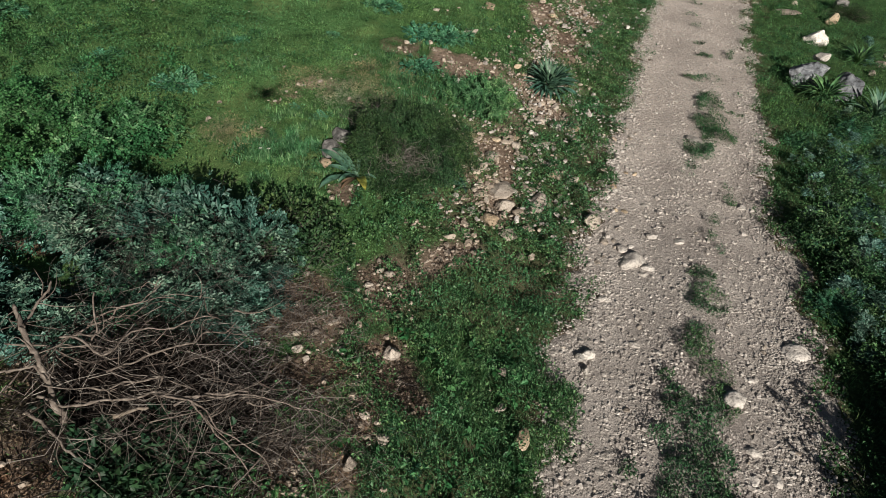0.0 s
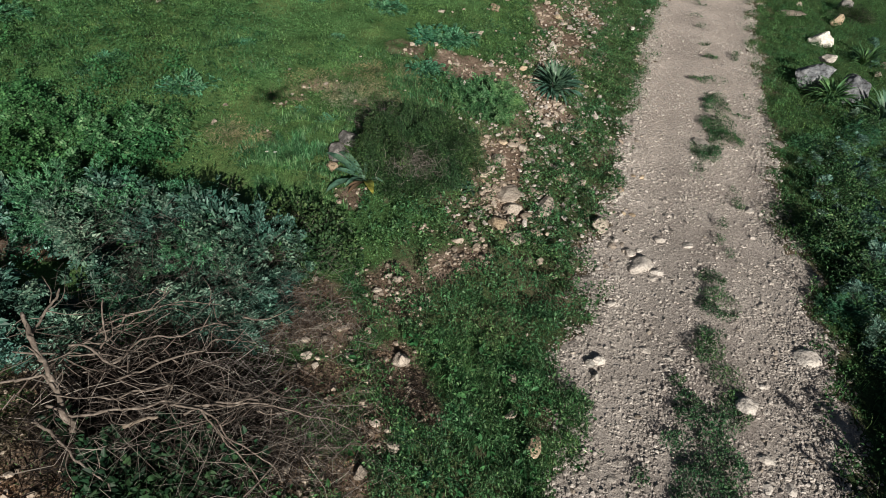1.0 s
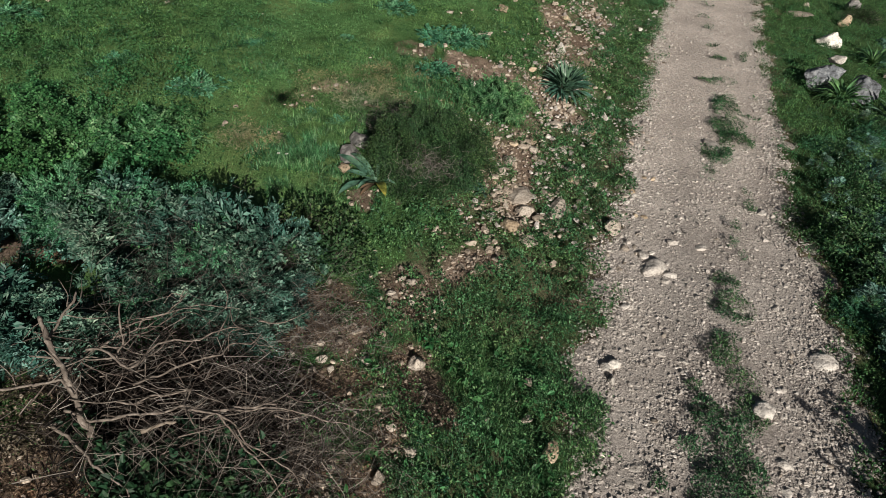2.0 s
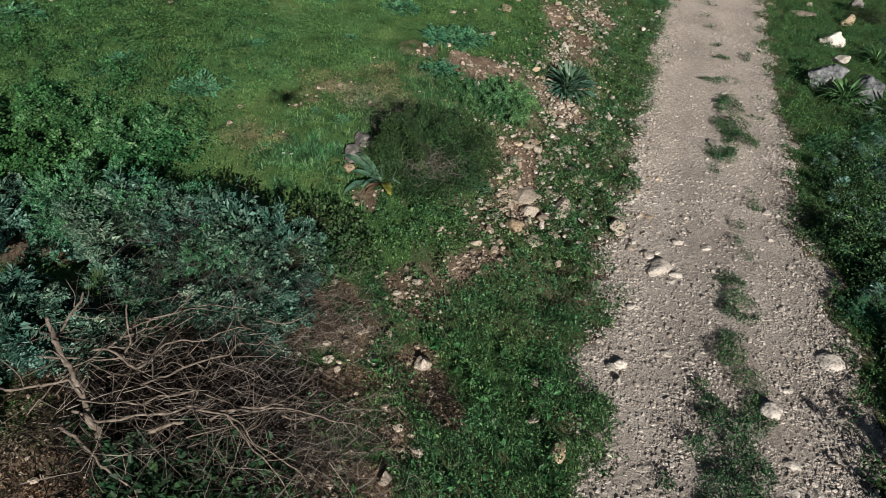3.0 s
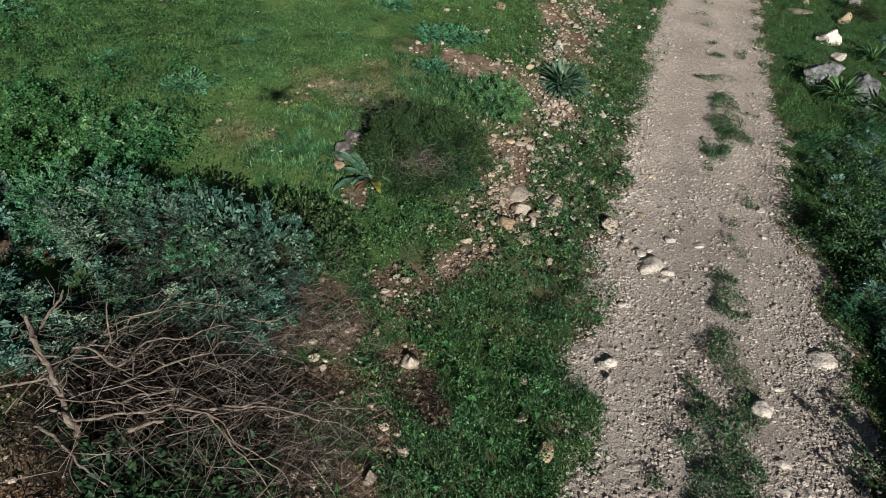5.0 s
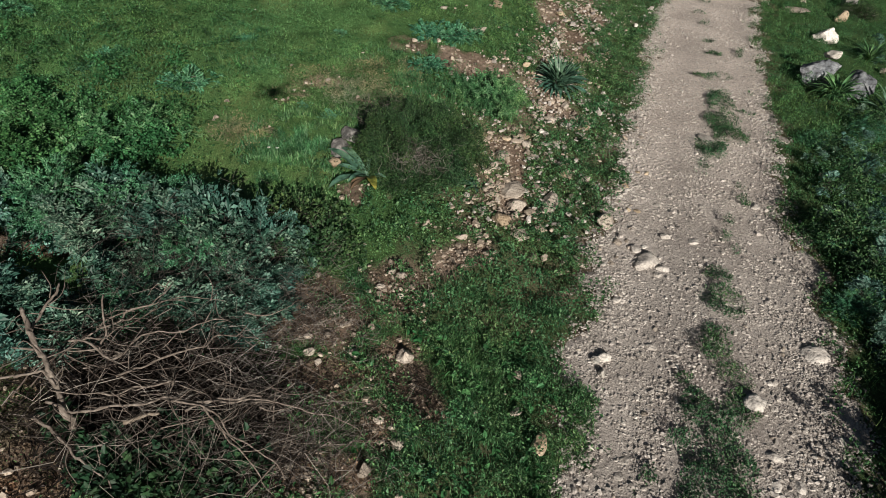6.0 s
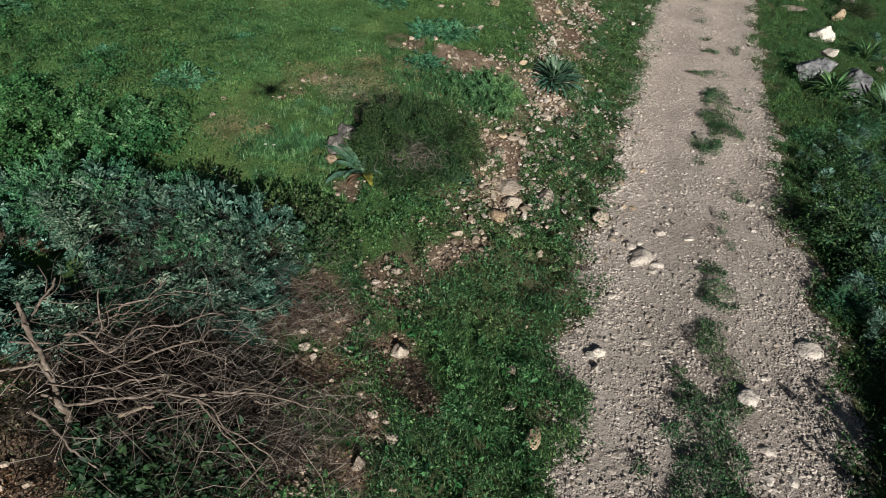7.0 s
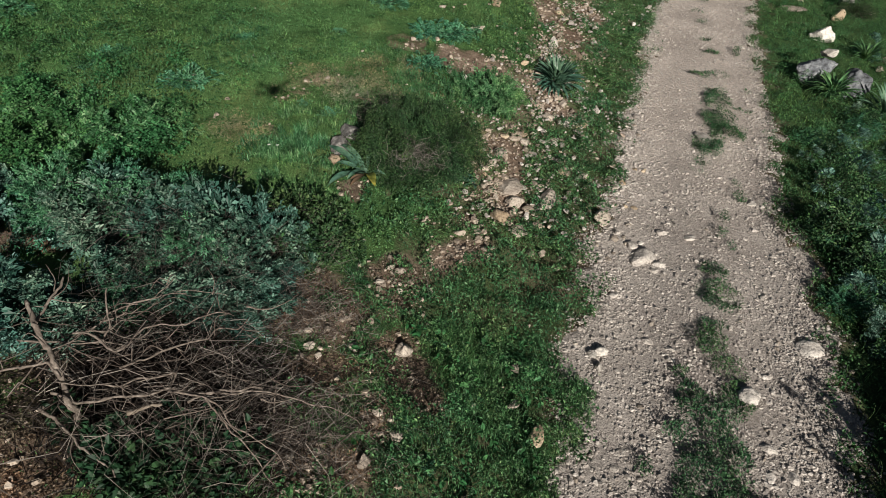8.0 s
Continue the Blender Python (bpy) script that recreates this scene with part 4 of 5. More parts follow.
# ---- leafy plants and shrubs ----
def mound(n, rx, ry, high, hollow=0.55, lumps=0.25, seed=0):
    """Places over and inside a lumpy dome, with the way outwards at each."""
    a, c = spread(n, 0, 6.28), spread(n, 0.03, 1) ** 0.8
    s = np.sqrt(1 - c * c)
    way = np.stack([np.cos(a) * s, np.sin(a) * s, c], -1)
    lump = 1 - lumps + 2 * lumps * vnoise(way[:, 0] * 2 + way[:, 2] * 1.3, way[:, 1] * 2 - way[:, 2], 0.5, seed)
    deep = 1 - hollow * spread(n, 0, 1) ** 1.6
    return way * np.array([rx, ry, high]) * (lump * deep)[:, None], way


def outward(way, lift=0.3, wild=0.5):
    n = len(way)
    yaw = np.arctan2(-way[:, 0], way[:, 1]) + rng.normal(0, wild, n)
    return turns(yaw, np.arcsin(np.clip(way[:, 2], -1, 1)) * 0.6 + lift - 0.5 + rng.normal(0, wild * 0.7, n), rng.normal(0, wild, n))


def bush(name, x, y, rx, ry, high, leaves, leaf_size, material, label, template, slim=0.5, stems=60, hollow=0.6, lumps=0.25, seed=0, group="", wood=None, category="shrub", tuft=0.0, wild=0.5, thin=0.005):
    """A plant or shrub: a crown of leaves, in tufts where asked for, over a mass of thin stems."""
    ob = thing(name, x, y, label, category, group, -0.02)
    p, way = mound(leaves, rx, ry, high, hollow, lumps, seed)
    gap = 0.61 if category == "thistle" else 0.39
    if tuft:
        t = vnoise(p[:, 0] + 0.6 * p[:, 2], p[:, 1] - 0.8 * p[:, 2], tuft, seed + 3)
        p, way, t = p[t > gap], way[t > gap], t[t > gap]
        p = p * (0.88 + 0.22 * t)[:, None]
    s = spread(len(p), leaf_size * 0.6, leaf_size * 1.3)
    tagged(part("crown", bulk("crown", *strew(template, p, np.stack([s * slim, s, s], -1), outward(way, 0.3, wild))), material, ob), kind="stuff")
    p, way = mound(stems, rx * 0.95, ry * 0.95, high * 0.95, 0.3, lumps, seed)
    base = rng.normal(0, 0.12, (stems, 3)) * np.array([rx, ry, 0])
    tagged(part("stalk_mass", bulk("stalk_mass", *twigs(base, p - base, np.linalg.norm(p - base, axis=1), spread(stems, 0.4 * thin, thin))), wood or TWIG, ob), kind="stuff")
    return ob


blue_label = "blue-green thistle-like plant with deeply cut leaves"
first = bush("thistle_plant", -2.9, 4.8, 0.46, 0.4, 0.44, 1500, 0.118, THISTLE, blue_label, pinnate(3, 1, 0.24), 1.0, 60, lumps=0.5, wild=0.55, tuft=0.2, thin=0.003, wood=GREY_STALK, seed=1, group="thistle thicket", category="thistle")
second = bush("thistle_plant", -2.35, 4.6, 0.42, 0.4, 0.38, 1450, 0.112, THISTLE, blue_label, pinnate(3, 8, 0.24), 1.0, 60, lumps=0.5, wild=0.55, tuft=0.2, thin=0.003, wood=GREY_STALK, seed=2, group="thistle thicket", category="thistle")
third = bush("thistle_plant", -3.2, 3.45, 0.4, 0.36, 0.44, 1200, 0.125, THISTLE, blue_label, pinnate(4, 9), 1.0, 60, lumps=0.5, wild=0.55, tuft=0.2, thin=0.003, wood=GREY_STALK, seed=3, group="thistle thicket", category="thistle")
fourth = bush("feathery_weed", -2.45, 5.05, 0.4, 0.32, 0.32, 1200, 0.075, FEATHER, "green feathery weed growing among thistles", pinnate(3, 12, 0.18), 1.0, 60, lumps=0.5, seed=4, group="feathery weeds", category="weed")
pale = bush("thistle_plant", -3.0, 4.5, 0.3, 0.28, 0.42, 900, 0.115, SILVER, "pale silvery-green thistle plant with cut leaves", pinnate(3, 5, 0.26), 1.0, 40, lumps=0.5, wild=0.5, tuft=0.16, thin=0.003, wood=GREY_STALK, seed=7, group="thistle thicket", category="thistle")
THICKET_WEST = [(pale, -3.95, 4.55, 60, 0.9), (pale, -2.05, 3.62, 200, 0.8), (pale, -2.75, 3.35, 120, 0.75), (pale, -1.75, 4.35, 300, 0.7), (fourth, -2.0, 4.35, 50, 0.9), (fourth, -2.4, 3.85, 250, 0.8),
                (second, -1.55, 4.6, 330, 0.8), (first, -1.85, 4.55, 40, 0.9), (second, -2.5, 4.1, 120, 0.85), (second, -1.7, 4.1, 300, 0.85), (third, -2.65, 3.65, 80, 0.9), (first, -2.1, 3.7, 150, 0.8),
                (second, -1.65, 3.75, 20, 0.75), (third, -3.6, 3.2, 200, 1.25)]
THICKET_EAST = [(third, -3.5, 3.5, 100, 0.9), (fourth, -3.4, 4.75, 260, 1.0), (second, -4.0, 4.9, 70, 0.7), (third, -3.1, 3.15, 310, 0.7), (second, -4.1, 4.7, 10, 0.8), (fourth, -2.95, 4.95, 100, 0.9),
                (pale, -3.12, 3.25, 40, 0.85), (pale, -3.1, 3.48, 170, 0.8), (pale, -1.78, 3.75, 90, 0.75), (pale, -1.45, 3.8, 10, 0.65), (first, -1.5, 3.95, 220, 0.7), (pale, -1.9, 3.98, 330, 0.7),
                (pale, -3.64, 4.1, 250, 0.75), (second, -1.4, 4.3, 100, 0.6), (pale, -3.25, 4.6, 10, 0.7)]
ROSETTES = [(0.37, 10.3, 30, 1.2), (-0.1, 10.25, 91, 1.1), (-0.14, 9.1, 150, 1.0), (-4.24, 8.08, 40, 0.6), (-1.34, 7.33, 10, 0.42), (-4.54, 6.58, 120, 0.7), (-1.64, 7.5, 70, 0.35), (-2.74, 9.08, 200, 0.5), (-1.47, 9.69, 260, 0.4),
            (-6.0, 8.9, 20, 1.1), (-2.0, 11.0, 0, 0.6), (-0.2, 3.1, 100, 0.35), (0.0, 2.75, 220, 0.3), (-4.4, 7.7, 70, 0.5)]
VERGE_THISTLES = [(third, 6.3, 7.2, 20, 0.8), (second, 5.9, 6.1, 140, 0.7), (first, 5.0, 5.2, 80, 0.65), (second, 5.3, 5.75, 10, 0.6), (third, 4.7, 4.4, 30, 0.5), (first, 6.4, 8.1, 210, 0.7),
                  (third, 9.6, 13.6, 60, 0.8), (first, 5.2, 4.4, 33, 0.55), (second, 5.6, 6.8, 77, 0.6), (third, 6.6, 6.6, 120, 0.7), (fourth, 5.1, 6.3, 20, 0.8), (fourth, 5.7, 5.3, 99, 0.8),
                  (fourth, 6.1, 8.9, 140, 0.7), (fourth, 4.6, 5.0, 10, 0.7)]
PALE_VERGE_THISTLES = [(fourth, 7.2, 9.5, 50, 0.8), (second, 7.4, 8.8, 200, 0.6), (pale, 5.55, 6.0, 10, 0.75), (pale, 5.25, 5.8, 120, 0.7), (pale, 4.75, 5.1, 200, 0.5), (pale, 4.75, 4.6, 290, 0.55),
                       (pale, 6.2, 8.6, 60, 0.6), (pale, 5.45, 7.4, 150, 0.5), (pale, 5.9, 6.6, 30, 0.55), (pale, 5.1, 6.6, 260, 0.45), (pale, 6.7, 8.9, 80, 0.55), (pale, 7.3, 9.9, 190, 0.5),
                       (pale, 5.0, 4.1, 120, 0.5), (pale, 5.65, 8.2, 60, 0.4)]
rosettes = [bush("thistle_rosette", (-3.15, -0.82)[k], (7.6, 11.1)[k], 0.36, 0.3, 0.1, 230, 0.1, FEATHER, "low blue-green thistle rosette in the grass", pinnate(6, 4, 0.2), 0.7, 8, 0.9, 0.45, 30 + k,
                 "scattered thistles", category="thistle") for k in range(2)]
for kind, x, y, turn, size in THICKET_WEST + THICKET_EAST + VERGE_THISTLES + PALE_VERGE_THISTLES:
    m = pose(x, y, float(ground_z(x, y)) + (0.1 if kind is pale and x > 4 else -0.02), 0, 0, turn) @ Matrix.Diagonal((size, size, size * (1.6 if -3.9 < x < -1.5 and 4.3 < y < 5.0 else 1.2 if kind is third and x < -3 and 3 < y < 3.6 else 1.0), 1.0))
    copy_thing(kind, m)
for k, (x, y, turn, size) in enumerate(ROSETTES):
    copy_thing(rosettes[k % 2], pose(x, y, float(ground_z(x, y)) - 0.02, 0, 0, turn) @ Matrix.Scale(size, 4))

shrub = bush("cushion_shrub", -0.14, 6.68, 0.8, 0.7, 0.76, 56000, 0.028, BURNET, "dense dark-green cushion shrub with grey twigs", LEAF, 0.55, 800, 0.35, 0.28, 11, tuft=0.11, wild=1.0, thin=0.0035)
for cx, cy, cz, n, wood in ((0.02, -0.52, 0.42, 380, PALE_TWIG), (-0.45, 0.32, 0.56, 420, GREY_STALK)):
    p = rng.normal(0, 1, (n, 3)) * np.array([0.16, 0.1, 0.08]) + np.array([cx, cy, cz])
    tagged(part("dead_twig_patch", bulk("dead_twig_patch", *twigs(p, rng.normal(0, 1, (n, 3)) + np.array([0.2, -0.8, 0.6]), spread(n, 0.08, 0.2), spread(n, 0.0012, 0.0026))), wood, shrub, "bare grey twigs"), kind="stuff")
bush("green_mound", 0.8, 8.65, 0.62, 0.55, 0.34, 3600, 0.09, FRESH, "rounded mound of fresh green feathery herb", pinnate(4, 6, 0.18), 0.9, 40, lumps=0.6, tuft=0.12, wild=0.9, seed=12, category="herb")
bush("leafy_bush", -1.35, 5.05, 0.5, 0.45, 0.3, 8000, 0.035, BRAMBLE, "low tangled green bush with small leaves", OVAL, 0.75, 420, lumps=0.55, tuft=0.13, wild=1.0, thin=0.003, seed=13, group="leafy bushes")
bush("leafy_bush", -1.15, 4.75, 0.42, 0.3, 0.26, 5500, 0.035, BRAMBLE, "low tangled green bush with small leaves", OVAL, 0.75, 420, lumps=0.55, tuft=0.13, wild=1.0, thin=0.003, seed=14, group="leafy bushes")
dark = bush("verge_bush", 5.15, 6.2, 0.42, 0.4, 0.46, 2400, 0.05, TRODDEN, "dark-green leafy weed bush on the shaded verge", LEAF, 0.6, 60, lumps=0.55, tuft=0.14, wild=0.9, thin=0.003, seed=41, group="verge bushes", wood=GREY_STALK, category="bush")
for x, y, turn, size in ((5.1, 5.5, 40, 0.8), (5.75, 7.5, 200, 0.85), (4.95, 4.6, 20, 0.75), (5.5, 5.2, 150, 0.9), (6.2, 8.5, 250, 0.7), (4.75, 3.7, 10, 0.8), (4.5, 3.15, 120, 0.85), (4.25, 2.6, 190, 0.8), (4.75, 2.7, 260, 0.9), (4.9, 3.9, 70, 0.9), (7.5, 9.7, 10, 0.8)):
    copy_thing(dark, pose(x, y, float(ground_z(x, y)) - 0.02, 0, 0, turn) @ Matrix.Scale(size, 4))
bush("tall_shrub", 4.46, 0.9, 0.5, 0.42, 1.2, 5200, 0.085, HERB, "tall leafy shrub on the verge of the track", LEAF, 0.6, 320, 0.75, 0.55, 44, tuft=0.2, wild=0.9, thin=0.008)
bush("grey_scrub", 10.6, 16.3, 0.7, 0.4, 0.35, 5000, 0.04, BURNET, "low grey-green scrub in front of a boulder", LEAF, 0.5, 400, seed=16)


def strap(length, wide, rise, droop, yaw, twist=0.0, seed=0):
    """One broad strap-like leaf that rises and arches over."""
    r, n = random.Random(seed), 10
    v, f = [], []
    px, pz, ang = 0.0, 0.0, rise
    for k in range(n + 1):
        t = k / n
        half = wide * 0.5 * (0.55 + 0.45 * math.sin(math.pi * min(1, t * 1.5) * 0.5)) * (1 - max(0, t - 0.55) ** 2 / 0.2025 * 0.94)
        wave = 0.12 * math.sin(t * 9 + seed)
        cx = twist * t * t * length
        c, s = math.cos(ang), math.sin(ang)
        fold = half * 0.45
        for side, up in ((-1, fold), (0, 0.0), (1, fold)):
            v.append((cx + side * half * (1 - 0.1 * abs(wave)), px - s * (up + half * wave * side), pz + c * (up + half * wave * side)))
        px, pz = px + c * length / n, pz + s * length / n
        ang -= droop / n * (0.4 + 1.2 * t)
        if k < n:
            i = 3 * k
            f += [(i, i + 1, i + 4, i + 3), (i + 1, i + 2, i + 5, i + 4)]
    m = np.array(Matrix.Rotation(yaw, 3, "Z"))
    return np.array(v) @ m.T, np.array(f)


def strap_plant(name, x, y, leaves, label, group="", dz=0.0, green=None):
    ob = thing(name, x, y, label, "plant", group, dz)
    for k, (length, wide, rise, droop, yaw, old) in enumerate(leaves):
        part("leaf", bulk("leaf", *strap(length, wide, rise, droop, yaw, 0.08 * math.sin(k * 5.1), k), True), YELLOWED if old else (green or STRAP), ob, "yellowing leaf" if old else "")
    return ob


squill = strap_plant("strap_leaved_plant", -0.72, 6.16, [(0.64, 0.105, 0.5, 0.7, radians(52), 0), (0.56, 0.085, 0.85, 1.5, radians(40), 0), (0.56, 0.1, 0.5, 1.3, radians(126), 0),
                                               (0.46, 0.075, 0.6, 1.3, radians(78), 0), (0.36, 0.08, 0.8, 1.5, radians(150), 0), (0.46, 0.1, 0.6, 1.2, radians(-160), 1),
                                               (0.34, 0.05, 1.1, 0.9, radians(-15), 0), (0.28, 0.06, 0.7, 1.5, radians(-120), 0)],
                     "broad strap-leaved plant with one yellowing leaf", "strap-leaved plants", 0.05)
for k, (length, yaw) in enumerate(((0.3, 150), (0.24, 128))):
    part("dried_sheath", bulk("dried_sheath", *strap(length, 0.055, 0.25, 0.9, radians(yaw), 0.1, k + 40), True), LITTER, squill, "brown dried leaf sheath")
r = random.Random(4)
strap_plant("strap_leaved_plant", 2.02, 9.72, [(r.uniform(0.42, 0.58), r.uniform(0.052, 0.07), 1.36 - 0.0072 * k + r.uniform(-0.12, 0.06), r.uniform(0.3, 0.9) + 0.007 * k, k * 2.4, 0) for k in range(125)],
            "dense dark-green rosette of strap leaves on the bank", "strap-leaved plants")
strap_plant("strap_leaved_plant", 7.35, 10.85, [(r.uniform(0.38, 0.64), r.uniform(0.045, 0.062), r.uniform(0.75, 1.4), r.uniform(0.9, 2.0), k * 2.4, 0) for k in range(85)],
            "green strap-leaved plant growing before grey boulders", "strap-leaved plants", green=STRAP_PALE)
strap_plant("strap_leaved_plant", 8.1, 10.35, [(r.uniform(0.4, 0.75), r.uniform(0.045, 0.07), r.uniform(0.6, 1.35), r.uniform(0.5, 1.3), k * 2.4, 0) for k in range(40)],
            "green strap-leaved plant in shade on the verge", "strap-leaved plants")
strap_plant("strap_leaved_plant", 9.3, 13.2, [(r.uniform(0.35, 0.6), r.uniform(0.04, 0.06), r.uniform(0.4, 1.3), r.uniform(0.5, 1.3), k * 2.4, 0) for k in range(36)],
            "green strap-leaved plant among pale stones", "strap-leaved plants", green=STRAP_PALE)
strap_plant("strap_leaved_plant", 0.55, 6.55, [(r.uniform(0.2, 0.32), 0.05, r.uniform(0.4, 1.0), 0.9, 0.4 + k * 0.7, 0) for k in range(5)],
            "small strap-leaved plant beside the cushion shrub", "strap-leaved plants")

nettles = [bush("nettle", x, y, 0.17, 0.16, 0.32 + 0.05 * k, 150, 0.062, NETTLE, "dark-green nettle growing under dead branches", TOOTHED, 0.8, 10, 0.75, 0.4, 60 + k, "nettles", HERB, "nettle", wild=0.8)
           for k, (x, y) in enumerate(((-1.75, 2.3), (-1.45, 2.35), (-1.2, 2.5)))]
r = random.Random(21)
for k in range(36):
    if k < 26:
        x, y = r.gauss(-1.78, 0.24), r.gauss(2.38, 0.14)
    elif k < 32:
        x, y = r.gauss(-1.9, 0.16), r.gauss(2.3, 0.1)
    else:
        x, y = r.gauss(-3.0, 0.1), r.gauss(2.6, 0.14)
    copy_thing(nettles[k % 3], pose(x, y, float(ground_z(x, y)) - 0.02, 0, 0, r.uniform(0, 360)) @ Matrix.Scale(r.uniform(0.6, 1.15), 4))

# ---- the heap of cut branches ----
heap = thing("brushwood_heap", -1.9, 2.8, "untidy heap of weathered grey-brown cut branches", "brushwood")
# thick limbs at the western end
THICK_LIMBS = [
    ([(-2.63, 3.01, 0.74), (-2.51, 2.84, 0.70), (-2.36, 2.66, 0.62), (-2.28, 2.53, 0.46), (-2.24, 2.47, 0.3)], 0.034, 0.052),
    ([(-2.95, 2.52, 0.5), (-2.57, 2.59, 0.60), (-2.40, 2.66, 0.60), (-2.31, 2.59, 0.55)], 0.016, 0.026),
    ([(-2.50, 3.26, 0.77), (-2.53, 3.08, 0.70), (-2.56, 2.90, 0.64)], 0.017, 0.024),
    ([(-2.35, 2.51, 0.5), (-2.17, 2.45, 0.5), (-1.90, 2.54, 0.52), (-1.68, 2.63, 0.55), (-1.46, 2.68, 0.5)], 0.022, 0.018),
    ([(-2.46, 2.48, 0.35), (-2.31, 2.40, 0.32), (-2.10, 2.26, 0.28), (-1.91, 2.14, 0.25)], 0.03, 0.012),
]
# branches reaching east
LONG_BRANCHES = [
    ([(-1.46, 2.68, 0.5), (-1.20, 2.79, 0.45), (-0.91, 2.85, 0.38), (-0.61, 2.90, 0.25), (-0.30, 2.81, 0.05)], 0.017, 0.005),
    ([(-2.05, 2.58, 0.55), (-1.80, 2.68, 0.55), (-1.66, 2.76, 0.55), (-1.69, 2.65, 0.5)], 0.014, 0.018),
    ([(-2.03, 2.76, 0.5), (-1.80, 2.92, 0.55), (-1.54, 3.08, 0.55), (-1.34, 3.40, 0.5)], 0.02, 0.01),
    ([(-2.34, 2.90, 0.6), (-2.05, 2.81, 0.6), (-1.93, 3.03, 0.6), (-1.69, 3.13, 0.6), (-1.45, 3.36, 0.55)], 0.02, 0.009),
    ([(-1.56, 2.60, 0.48), (-1.37, 2.74, 0.48), (-1.13, 2.83, 0.45)], 0.02, 0.014),
    ([(-1.47, 2.67, 0.5), (-1.34, 2.55, 0.42), (-1.14, 2.41, 0.35), (-1.0, 2.3, 0.2)], 0.018, 0.008),
]
# thinner ones on top and behind
THIN_BRANCHES = [
    ([(-2.19, 3.20, 0.75), (-2.13, 3.00, 0.65), (-2.16, 2.89, 0.55)], 0.012, 0.016),
    ([(-1.67, 2.62, 0.55), (-1.45, 2.64, 0.5), (-1.19, 2.51, 0.4), (-0.92, 2.36, 0.3)], 0.018, 0.008),
    ([(-2.33, 3.00, 0.5), (-2.11, 3.16, 0.62), (-1.85, 3.32, 0.65), (-1.51, 3.49, 0.6)], 0.016, 0.005),
    ([(-2.25, 3.07, 0.55), (-1.94, 3.25, 0.65), (-1.83, 3.44, 0.7)], 0.014, 0.006),
    ([(-2.80, 2.96, 0.4), (-2.34, 2.90, 0.5), (-2.04, 2.95, 0.5)], 0.016, 0.01),
    ([(-0.92, 2.71, 0.15), (-0.60, 2.77, 0.15), (-0.36, 2.89, 0.12)], 0.008, 0.004),
]
BRANCHES = THICK_LIMBS + LONG_BRANCHES + THIN_BRANCHES


def lifted(points, to):
    """Places given as x, y and height over the soil, as seen from a thing's own base."""
    p = np.array(points, float)
    p[:, 2] += ground_z(p[:, 0], p[:, 1])
    return p - np.array(to.matrix_basis.translation)


def kinked(points, seed):
    """The same line with a crook in each of its lengths."""
    r, out = random.Random(seed), [points[0]]
    for p, q in zip(points, points[1:]):
        n = math.dist(p, q) * 0.045
        for t in (0.35, 0.7):
            out.append(tuple(a + (b - a) * t + r.gauss(0, n) for a, b in zip(p, q)))
        out.append(q)
    return out


mains = []
for k, (points, r0, r1) in enumerate(BRANCHES):
    mains.append(part("branch", bulk("branch", *tube(lifted(kinked(points, k), heap), r0 * 0.42, r1 * 0.42, 8, 0.22, 3, k), True), BARK, heap))
shoot = random.Random(31)
for k, (points, r0, r1) in enumerate(BRANCHES):
    for j in range(4):
        i = shoot.randrange(len(points) - 1)
        t = shoot.random()
        a = [p + (q - p) * t for p, q in zip(points[i], points[i + 1])]
        turn, n = shoot.uniform(0, 6.28), shoot.uniform(0.1, 0.34)
        mid = (a[0] + math.cos(turn) * n * 0.5, a[1] + math.sin(turn) * n * 0.5, a[2] + shoot.uniform(-0.03, 0.06))
        end = (a[0] + math.cos(turn + 0.3) * n, a[1] + math.sin(turn + 0.3) * n, max(0.02, a[2] + shoot.uniform(-0.08, 0.14)))
        part("shoot", bulk("shoot", *tube(lifted([a, mid, end], heap), min(r0, 0.014) * 0.32, 0.0015, 5, 0.14, 4, k * 9 + j), True), BARK, mains[k])
part("split_branch", bulk("split_branch", *tube(lifted([(-1.91, 2.48, 0.42), (-1.8, 2.55, 0.43), (-1.73, 2.59, 0.42)], heap), 0.013, 0.009, 8, 0.15, 4, 77), True), PALE_WOOD, heap, "pale split end of a branch")
r = random.Random(9)
for k in range(75):
    x, y = r.gauss(-1.75, 0.5), r.gauss(2.95, 0.27)
    a, n = r.gauss(0.15, 0.75), r.uniform(0.35, 1.0)
    h = max(0.05, r.uniform(0.08, 0.62) * (1 - 0.45 * abs(x + 1.9)))
    dx, dy = math.cos(a) * n * 0.5, math.sin(a) * n * 0.5
    pts = [(x - dx, y - dy, max(0.02, h + r.uniform(-0.12, 0.12))), (x - dx * 0.3 + r.gauss(0, 0.03), y - dy * 0.3 + r.gauss(0, 0.03), h),
           (x + dx * 0.4 + r.gauss(0, 0.04), y + dy * 0.4 + r.gauss(0, 0.04), h + r.uniform(-0.04, 0.04)), (x + dx, y + dy, max(0.02, h + r.uniform(-0.15, 0.12)))]
    part("branch", bulk("branch", *tube(lifted(pts, heap), r.uniform(0.0028, 0.0075), 0.0012, 5, 0.14, 4, k + 200), True), BARK if k % 3 == 0 else DARK_BARK, heap)


def clear_of(x, y, cx, cy, rx, ry):
    """Drops the places inside an oval of open ground."""
    keep = blob(x, y, cx, cy, rx, ry) < 0.25
    return x[keep], y[keep]


